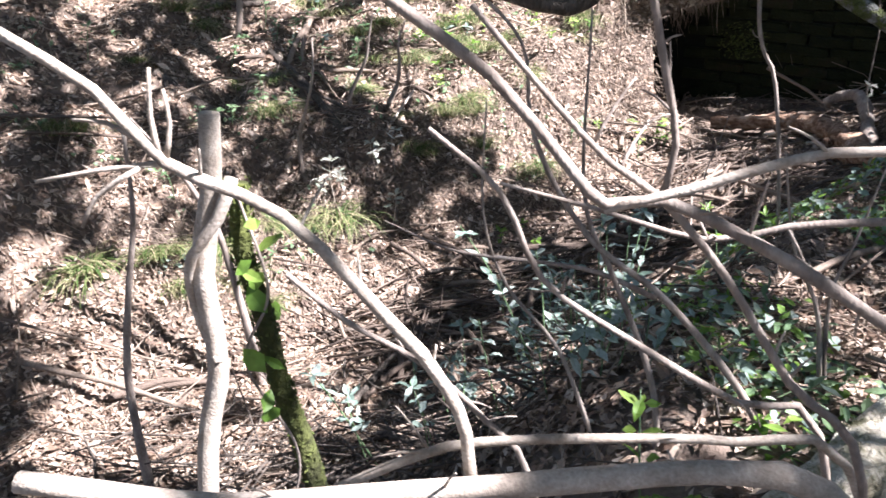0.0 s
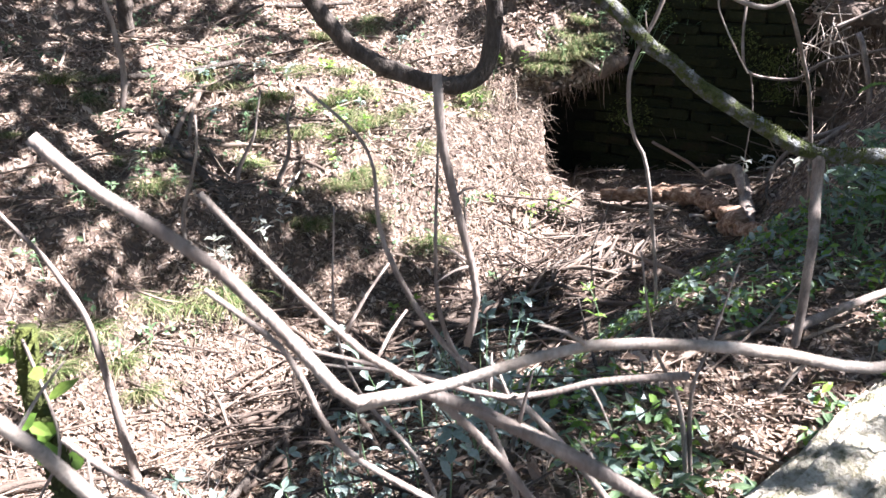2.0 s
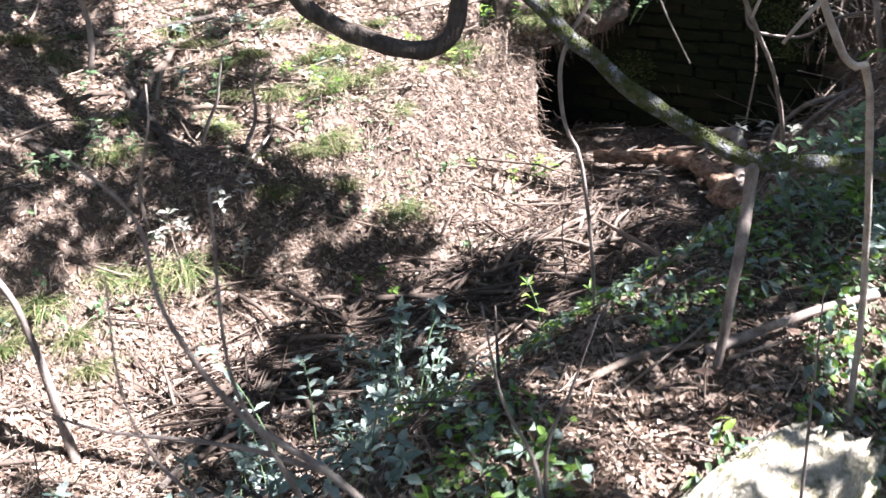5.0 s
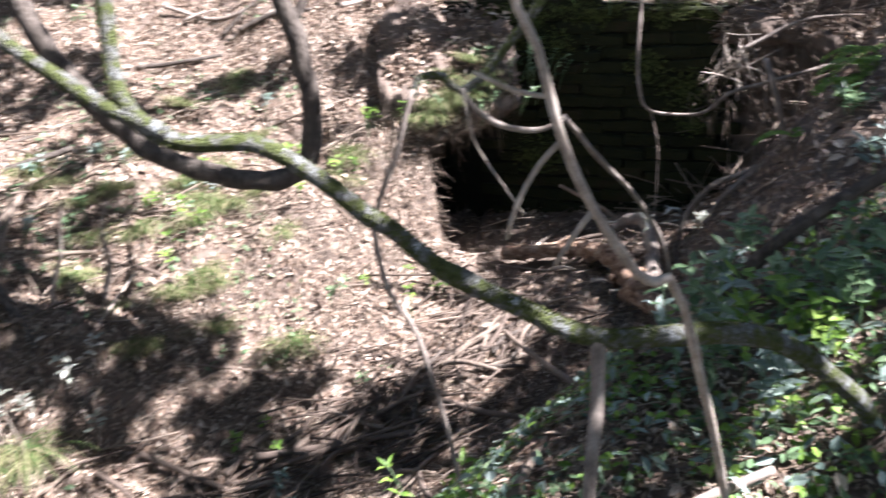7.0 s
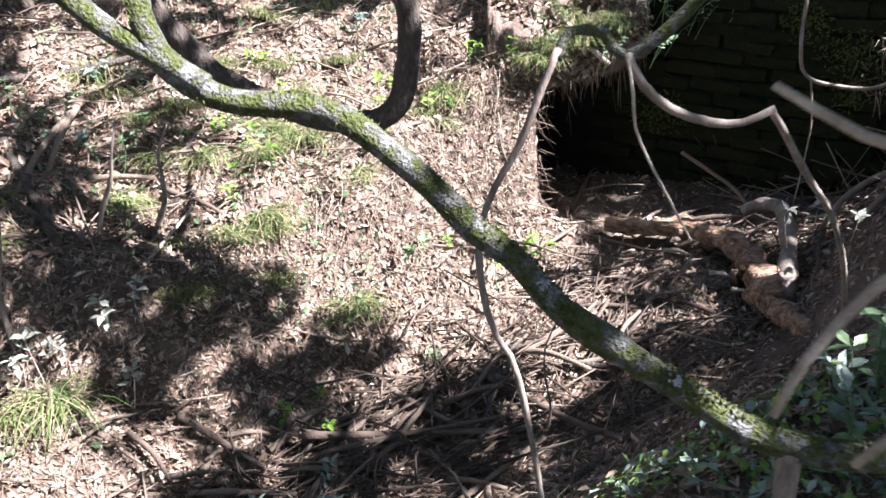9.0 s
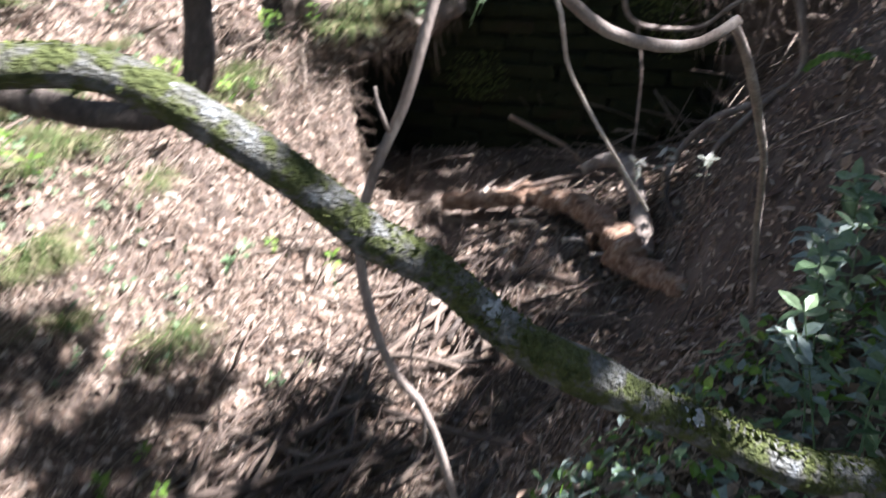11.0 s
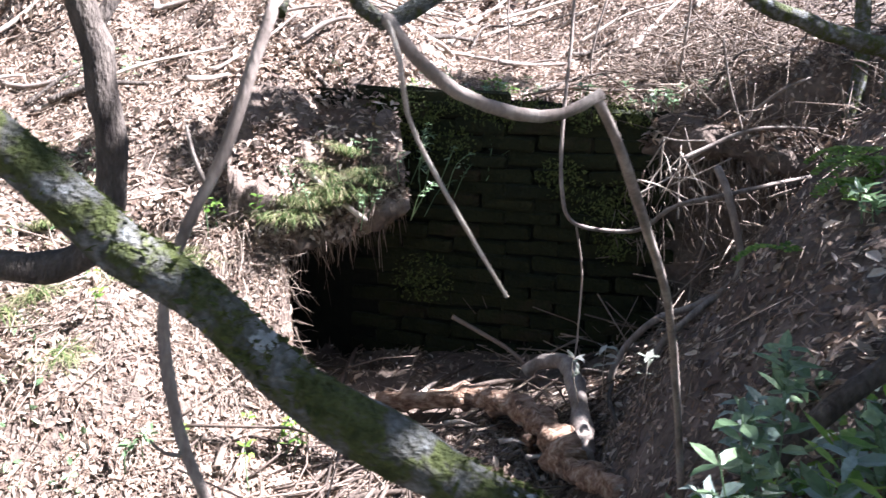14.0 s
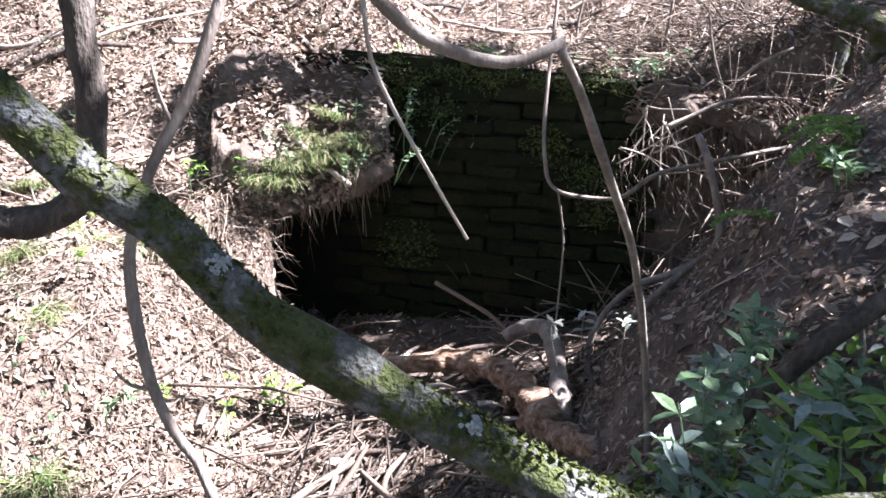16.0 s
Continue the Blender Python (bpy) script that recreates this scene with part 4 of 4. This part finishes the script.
for i, (px, py, hgt, mat) in enumerate(((0.5, 1.62, 0.26, LEAF_BRIGHT), (1.2, 3.6, 0.3, LEAF_BRIGHT), (0.28, 4.75, 0.16, LEAF_BRIGHT), (0.05, 5.5, 0.18, LEAF_BRIGHT), (-0.55, 4.72, 0.25, LEAF_PALE), (-0.35, 4.75, 0.22, LEAF_PALE), (-0.3, 4.95, 0.2, LEAF_PALE), (2.57, 5.46, 0.16, LEAF_PALE),
                                        (0.95, 6.3, 0.15, LEAF_BRIGHT), (-0.05, 6.1, 0.2, LEAF_BRIGHT), (2.3, 7.25, 0.12, LEAF_GREEN), (3.3, 6.45, 0.16, LEAF_GREEN), (1.9, 6.75, 0.2, LEAF_GREEN), (2.05, 6.95, 0.25, LEAF_GREEN), (1.15, 6.6, 0.15, LEAF_BRIGHT), (-1.0, 5.0, 0.2, LEAF_GREEN), (-1.2, 4.6, 0.2, LEAF_GREEN), (-0.9, 4.2, 0.2, LEAF_GREEN), (-1.3, 5.3, 0.25, LEAF_GREEN), (-0.7, 5.6, 0.2, LEAF_GREEN), (0.95, 5.2, 0.08, LEAF_GREEN))):
    z = {(1.9, 6.75): 1.3, (2.05, 6.95): 1.3, (2.57, 5.46): 0.5}.get((px, py), ground_z(px, py))
    label = {LEAF_BRIGHT: "small bright yellow-green seedling in the litter", LEAF_PALE: "pale silvery-leaved seedling catching the light", LEAF_GREEN: "small green leafy seedling on the bank"}[mat]
    leafy_plant("seedling", (px, py, z), label, "seedling", 3, hgt, 0.045 if mat is not LEAF_PALE else 0.055, mat, "seedlings", 0.6, 3, 80 + i)


def fern(place, fronds, length, mat, seed):
    rnd = random.Random(seed)
    ob = empty("fern", place, "bright green fern with small round leaflets", "fern", "ferns")
    for s in range(fronds):
        a = rnd.uniform(2.6, 6.6)
        pts = [Vector((math.cos(a) * length * t, math.sin(a) * length * t * 0.7, length * (0.55 * t - 0.75 * t * t) + 0.02)) for t in (0, 0.33, 0.66, 1)]
        v, f = tube(pts, 0.0016, 0.0008, 4, 0.03)
        mesh_object("stalk", v, f, DARK_BARK, ob)
        cs, ns, hs = [], [], []
        for k in range(16):
            t = 0.15 + 0.85 * k / 15
            c = Vector((math.cos(a) * length * t, math.sin(a) * length * t * 0.7, length * (0.55 * t - 0.75 * t * t) + 0.02))
            w = length * 0.32 * (1 - 0.75 * t)
            sd = Vector((-math.sin(a), math.cos(a), 0.1))
            for q in (-1, 1):
                for j in range(3):
                    cs.append(c + sd * q * w * (j + 0.6) / 3)
                    ns.append(Vector((0, -0.4, 1)))
                    hs.append(sd * q + Vector((math.cos(a), math.sin(a), 0)) * 0.5)
        leaf_field("frond", np.array(cs), np.array(ns), 0.02, 0.015, mat, "", 0.25, 0.1, 0.2, parent=ob, heading=np.array(hs))
    return ob


for i, (px, py, dz, ln) in enumerate(((3.2, 4.9, 0.14, 0.2), (3.3, 4.95, 0.2, 0.2), (2.97, 4.9, 0.15, 0.17), (3.4, 5.1, 0.15, 0.2), (0.52, 1.75, 0.12, 0.12))):
    fern((px, py, ground_z(px, py) + dz * 0.2), 7, ln, LEAF_BRIGHT, i)


def tuft(place, blades, length, seed, group="grass tufts", label="tuft of thin arching grass on the bank"):
    rnd = random.Random(seed)
    verts, faces = [], []
    for s in range(blades):
        a = rnd.uniform(0, 6.28)
        d = Vector((math.cos(a), math.sin(a) - 0.35, 0))
        sd = Vector((-math.sin(a), math.cos(a), 0)) * rnd.uniform(0.0015, 0.0032)
        L = length * rnd.uniform(0.5, 1.2)
        b = Vector((rnd.gauss(0, 0.03), rnd.gauss(0, 0.03), -0.02))
        o = len(verts)
        for t in (0, 0.35, 0.7, 1):
            c = b + d * L * 0.75 * t + Vector((0, 0, L * (0.95 * t - 0.85 * t * t)))
            w = 1 - 0.85 * t
            verts += [c + sd * w, c - sd * w]
        faces += [(o + 2 * k, o + 2 * k + 1, o + 2 * k + 3, o + 2 * k + 2) for k in range(3)]
    ob = mesh_object("grass_tuft", verts, faces, GRASS)
    ob.location = place
    return tagged(ob, label, "grass", group)


random.seed(11)
proto = [tuft((1.5, 6.56, 1.14), 200, 0.2, 1), tuft((1.68, 6.58, 1.18), 200, 0.17, 2), tuft((1.33, 6.54, 1.08), 170, 0.2, 3)]
spots = [(-0.05, 5.35), (0.1, 5.5), (0.2, 5.3), (-0.2, 5.1), (-0.3, 5.3), (0.05, 5.75), (-0.25, 5.7), (-0.45, 6.0), (-0.1, 6.2), (-1.1, 4.2), (-1.2, 4.0), (-0.95, 4.15), (-0.85, 4.05), (-1.3, 4.8), (-1.0, 5.2), (0.35, 6.1), (0.5, 5.85), (0.15, 6.0), (-0.7, 6.4), (-1.5, 5.9), (1.42, 6.6), (1.6, 6.62), (1.78, 6.66), (1.55, 6.75), (1.7, 6.8), (1.44, 6.53), (1.62, 6.54), (1.8, 6.6), (0.3, 6.6), (-0.6, 5.9), (-0.3, 6.35), (-0.55, 5.45), (0.6, 6.3), (0.8, 6.35)]
for i, (px, py) in enumerate(spots):
    m = pose(px, py, (ground_z(px, py) if px < 1.3 else 1.1 + (px - 1.4) * 0.28 + (py - 6.6) * 0.8 + 0.04) + 0.01, random.uniform(-10, 20), random.uniform(-12, 12), random.uniform(-60, 60)) @ Matrix.Scale(random.uniform(0.8, 1.35), 4)
    o = copy_thing(proto[i % 3], m)
    o.scale = (random.uniform(0.85, 1.35),) * 3

random.seed(23)
for i in range(26):
    u, v = random.uniform(-1.6, 2.2), random.uniform(0.5, 2.2)
    px, py = u * 0.77 - v * 0.64, 4.3 + u * 0.64 + v * 0.77
    o = copy_thing(proto[i % 3], pose(px, py, ground_z(px, py) + 0.01, random.uniform(-10, 20), random.uniform(-12, 12), random.uniform(-90, 90)))
    o.scale = (random.uniform(0.8, 1.6),) * 3
for i in range(16):
    t = random.uniform(-0.05, 1.05)
    p = WALL_L.lerp(WALL_R, t) + WALL_BACK * random.uniform(0.1, 0.22)
    leafy_plant("seedling", (p.x, p.y, ground_z(p.x, p.y)), "small green seedling rooted along the top of the wall", "seedling", 3, random.uniform(0.08, 0.16), 0.04, (LEAF_GREEN, LEAF_GREEN, LEAF_BRIGHT)[i % 3], "seedlings", 0.9, 3, 300 + i)
for i in range(7):
    p = Vector((1.72 + 0.06 * i, 6.6 + 0.06 * i + random.uniform(-0.05, 0.05), 1.12 + 0.05 * i))
    leafy_plant("seedling", p, "small-leaved trailing plant on the edge of the ledge", "seedling", 5, 0.14, 0.026, LEAF_GREEN, "seedlings", 1.6, 4, 500 + i)
for i in range(22):
    u, v = random.uniform(-1.8, 2.0), random.uniform(0.3, 2.0)
    px, py = u * 0.77 - v * 0.64, 4.3 + u * 0.64 + v * 0.77
    leafy_plant("seedling", (px, py, ground_z(px, py)), "small green leafy seedling on the bank", "seedling", 3, random.uniform(0.08, 0.2), 0.045, (LEAF_GREEN, LEAF_BRIGHT, LEAF_GREY)[i % 3], "seedlings", 0.8, 3, 400 + i)

# low green cover on the right bank
n = 22000
x, y = scatter(n, 0.5, 2.9, 1.3, 4.0)
dens = vnoise(x, y, 3.1, 21) + 0.6 * vnoise(x, y, 8, 22)
vv = -x * 0.64 + (y - 4.3) * 0.77
keep = (dens > -0.16) & (rng.uniform(0, 1, n) < 0.55) & (vv < -0.95) & (x > 0.55 + 0.15 * (3 - y))
x, y = x[keep], y[keep]
c = np.stack([x, y, height(x, y) + rng.uniform(0.01, 0.09, len(x))], 1)
pick = rng.uniform(0, 1, len(x))
half, grey = pick < 0.5, pick > 0.8
leaf_field("ground_cover", c[half], normals_at(x, y)[half], 0.046, 0.016, LEAF_GREEN, "low green leafy cover over the shaded bank", 0.45, 0.15, 0.3, "ground cover")
leaf_field("ground_cover", c[grey], normals_at(x, y)[grey], 0.05, 0.026, LEAF_GREY, "grey-green leaves among the bank cover", 0.5, 0.15, 0.3, "ground cover")
half |= grey
leaf_field("ground_cover", c[~half], normals_at(x, y)[~half], 0.04, 0.022, LEAF_BRIGHT, "brighter green seedlings among the bank cover", 0.45, 0.15, 0.3, "ground cover")
# sparse green on the left bank
n = 2600
x, y = scatter(n, -2.2, 0.6, 4.2, 8.0)
keep = (vnoise(x, y, 3.3, 31) + 0.5 * vnoise(x, y, 9, 32) > 0.1) & ((-x * 0.64 + (y - 4.3) * 0.77) > 0.4)
x, y = x[keep], y[keep]
c = np.stack([x, y, height(x, y) + rng.uniform(0.01, 0.07, len(x))], 1)
leaf_field("ground_cover", c, normals_at(x, y), 0.04, 0.02, LEAF_GREEN, "patches of small green leaves on the sunny bank", 0.5, 0.15, 0.3, "ground cover")


# ---- trees added out of view round the gully: a broken canopy that cuts sun and sky, with gaps through which the sun comes in ----
SUN_GAPS = (  # middle, height and half-widths of the sunny patches on the ground, and the share of leaves left over them
    (0.2, 6.3, 0.9, 0.6, 0.5, 0.0), (0.95, 6.05, 0.5, 0.55, 0.5, 0.0), (1.4, 5.5, 0.1, 0.36, 0.34, 0.0), (0.85, 5.6, 0.25, 0.4, 0.28, 0.0), (1.3, 6.6, 1.0, 0.25, 0.3, 0.0),
    (-0.55, 4.2, -0.15, 0.5, 0.42, 0.0), (-1.05, 3.7, -0.2, 0.4, 0.38, 0.0), (-0.9, 3.15, -0.3, 0.35, 0.25, 0.3), (0.2, 7.9, 1.7, 1.3, 0.75, 0.03), (2.6, 8.3, 2.0, 2.2, 1.0, 0.0), (1.3, 7.6, 1.7, 0.4, 0.3, 0.1), (3.7, 7.1, 1.9, 0.7, 0.7, 0.1), (0.5, 9.5, 2.6, 4.5, 1.2, 0.1),
    (3.6, 6.3, 1.6, 0.65, 0.5, 0.12), (4.4, 6.4, 2.1, 0.7, 0.7, 0.12), (1.2, 2.1, 0.6, 0.5, 0.3, 0.5), (-0.05, 5.5, 0.5, 0.5, 0.32, 0.15), (-1.2, 5.5, 0.8, 0.9, 0.8, 0.68), (-0.7, 6.4, 1.2, 0.6, 0.5, 0.3), (3.9, 6.6, 1.8, 0.6, 0.5, 0.1), (4.3, 7.0, 2.2, 0.6, 0.6, 0.08), (2.3, 3.4, 0.9, 0.75, 0.7, 0.8), (1.2, 3.1, 0.4, 0.7, 0.6, 0.75), (0.0, 1.1, 1.2, 0.5, 0.4, 0.3))
TREE_FEET = ((6.6, 2.6), (7.4, 5.2), (3.2, -0.8), (8.0, 8.4), (-1.4, -0.6), (-3.4, 4.6), (-2.6, 11.0), (3.4, 12.5))
random.seed(41)
lobes = {foot: [] for foot in TREE_FEET}


def leaf_lobe(x, y, z, r, size):
    """One clump of leaves, kept where the canopy is closed, on the nearest tree."""
    dense = 1.0
    for gx0, gy0, gz, rx, ry, left in SUN_GAPS:
        k = (z - gz) / SUN_DIR.z
        px, py = x - SUN_DIR.x * k - gx0, y - SUN_DIR.y * k - gy0
        if (px / (rx + r * 0.6)) ** 2 + (py / (ry + r * 0.6)) ** 2 < 1:
            if random.random() >= left * 1.6:
                return
            dense = min(dense, max(0.35, left))
    foot = min(TREE_FEET, key=lambda f: math.hypot(f[0] - x, f[1] - y))
    lobes[foot].append((x, y, z, r, size, dense))


for i in range(26):
    for j in range(30):
        x, y = 0.2 + 0.36 * i + random.uniform(-0.12, 0.12), -0.9 + 0.36 * j + random.uniform(-0.12, 0.12)
        leaf_lobe(x, y, max(5.2, ground_z(x, y) + 2.9) + random.uniform(-0.25, 0.25), random.uniform(0.2, 0.31), 0.15)
for i in range(22):
    for j in range(24):
        x, y = -8 + 0.95 * i + random.uniform(-0.3, 0.3), -8 + 0.95 * j + random.uniform(-0.3, 0.3)
        if not (0.0 < x < 9.6 and -1.1 < y < 9.9):
            leaf_lobe(x, y, max(5.6, ground_z(x, y) + 2.9) + random.uniform(-0.4, 0.8), random.uniform(0.5, 0.8), 0.32)
for foot, clumps in lobes.items():
    z = ground_z(*foot) - 0.1
    tree = empty("tree", (foot[0], foot[1], z), "tall green broad-leaved tree out of view, added to shade the gully", "tree", "shade trees")
    top = Vector((0, 0, 4.2))
    v, f = tube([(0, 0, 0), (0.1, 0.05, 1.6), (-0.05, 0.1, 3.0), top], 0.16, 0.09, 12, 0.15)
    mesh_object("trunk", v, f, DARK_BARK, tree)
    cs = []
    for i, (lx, ly, lz, r, size, dense) in enumerate(clumps):
        c = Vector((lx - foot[0], ly - foot[1], lz - z))
        if i % 14 == 0:
            v, f = tube([top * 0.75, top.lerp(c, 0.5) + Vector((0, 0, 0.3)), c], 0.035, 0.008, 7, 0.2)
            mesh_object("limb", v, f, DARK_BARK, tree)
        n = int(dense * 2.4 * math.pi * r * r / (size * size * 0.34)) + 4
        d = unit(rng.normal(0, 1, (n, 3))) * (rng.uniform(0, 1, (n, 1)) ** 0.45) * np.array([[r, r, r * 0.55]])
        cs.append(np.hstack([np.array(c) + d, np.full((n, 1), size)]))
    cs = np.concatenate(cs)
    leaf_field("crown", cs[:, :3], rng.normal(0, 0.6, (len(cs), 3)) + np.array([[0, 0, 1.0]]), cs[:, 3], cs[:, 3] * 0.5, CROWN, "", 0.4, 0.15, 0.2, parent=tree)

climber = empty("climber", (-0.16, 1.42, 1.05), "bright green leaves of a climber on the mossy sapling", "climber")
stem_line = resample([(0.0, 0.02, 0.14), (0.035, 0.0, 0.02), (0.0, 0.0, -0.08), (0.06, -0.01, -0.2), (0.05, 0.0, -0.3)], 0.02)
v, f = tube(stem_line, 0.002, 0.002, 5, 0.02)
mesh_object("stem", v, f, GREY_BARK, climber)
pick = np.array([tuple(p) for p in stem_line])[rng.integers(0, len(stem_line) * 2 // 3, 13)]
leaf_field("leaves", pick + rng.normal(0, 0.02, (13, 3)), np.tile(np.array([[0.2, -0.9, 0.4]]), (13, 1)), 0.034, 0.022, LEAF_BRIGHT, "", 0.4, 0.12, 0.3, parent=climber)

# ---- mossy brick wall at the back of the pit ----
wall = empty("wall_brick", WALL_L, "old mossy brick wall at the back of the pit", "wall", kind="structure")
length = (WALL_R - WALL_L).length
yaw = math.atan2(WALL_DIR.y, WALL_DIR.x)
wall.rotation_euler = (0, 0, yaw)
# near-black backing: mortar, and left of the bricks dark earth under the ledge
bm = bmesh.new()
cols, rows = 40, 44
vs = [[None] * (rows + 1) for _ in range(cols + 1)]
for i in range(cols + 1):
    for j in range(rows + 1):
        sx, sz = -0.75 + (length + 0.74) * i / cols, -0.1 + (1.86 - 0.1 * i / cols + 0.03 * noise.noise((i * 0.3, 4, 2))) * j / rows
        vs[i][j] = bm.verts.new((sx, 0.005 + 0.012 * noise.noise((sx * 6, sz * 6, 3)), sz))
for i in range(cols):
    for j in range(rows):
        bm.faces.new((vs[i][j], vs[i + 1][j], vs[i + 1][j + 1], vs[i][j + 1]))
ext = bmesh.ops.extrude_face_region(bm, geom=bm.faces[:])
bmesh.ops.translate(bm, verts=[g for g in ext["geom"] if isinstance(g, bmesh.types.BMVert)], vec=(0, 0.25, 0))
bmesh.ops.recalc_face_normals(bm, faces=bm.faces)
me = bpy.data.meshes.new("mortar")
bm.to_mesh(me)
bm.free()
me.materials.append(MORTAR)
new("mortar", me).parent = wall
shapes = []
for k in range(5):
    bm = bmesh.new()
    bmesh.ops.create_cube(bm, size=1)
    bmesh.ops.scale(bm, verts=bm.verts, vec=(0.292, 0.07, 0.076))
    bmesh.ops.bevel(bm, geom=bm.edges[:], offset=0.013, segments=1, affect="EDGES")
    for v in bm.verts:
        v.co += Vector((noise.noise(v.co * 40 + Vector((k, 0, 0))), noise.noise(v.co * 40 + Vector((0, k, 5))), noise.noise(v.co * 40 + Vector((9, k, 0))))) * 0.015
    me = bpy.data.meshes.new("brick")
    bm.to_mesh(me)
    bm.free()
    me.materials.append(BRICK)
    shapes.append(me)
random.seed(3)
for row in range(21):
    for col in range(6):
        sx = 0.16 + 0.297 * col + (0.15 if row % 2 else 0) + random.uniform(-0.012, 0.012) - 0.15
        if sx > length - 0.04 or (row > 19 and sx > 0.8):
            continue
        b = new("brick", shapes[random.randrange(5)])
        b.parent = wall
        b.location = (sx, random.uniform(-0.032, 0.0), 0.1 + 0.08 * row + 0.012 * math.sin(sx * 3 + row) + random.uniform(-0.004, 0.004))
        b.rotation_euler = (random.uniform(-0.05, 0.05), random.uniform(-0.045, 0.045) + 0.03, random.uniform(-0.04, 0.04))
# moss pads on the upper courses
for sx, sz, r in ((0.15, 1.5, 0.2), (1.3, 1.15, 0.2), (1.05, 1.3, 0.15), (0.45, 1.45, 0.15), (1.35, 0.95, 0.12), (0.3, 0.7, 0.2), (0.1, 1.2, 0.15)) + tuple((0.02 + 0.14 * k, 1.64 + 0.03 * math.sin(k * 2.3), 0.1 + 0.03 * math.sin(k * 1.7)) for k in range(11)):
    n = int(9000 * r * r) + 60
    d = unit(rng.normal(0, 1, (n, 3))) * (rng.uniform(0, 1, (n, 1)) ** 0.5) * np.array([[r, 0.016, r * 0.8]])
    leaf_field("moss_pad", np.array([[sx, -0.066, sz]]) + d, np.tile(np.array([[0, -1.0, 0.4]]), (n, 1)), 0.022, 0.009, MOSS, "", 0.5, 0.2, 0.3, parent=wall)
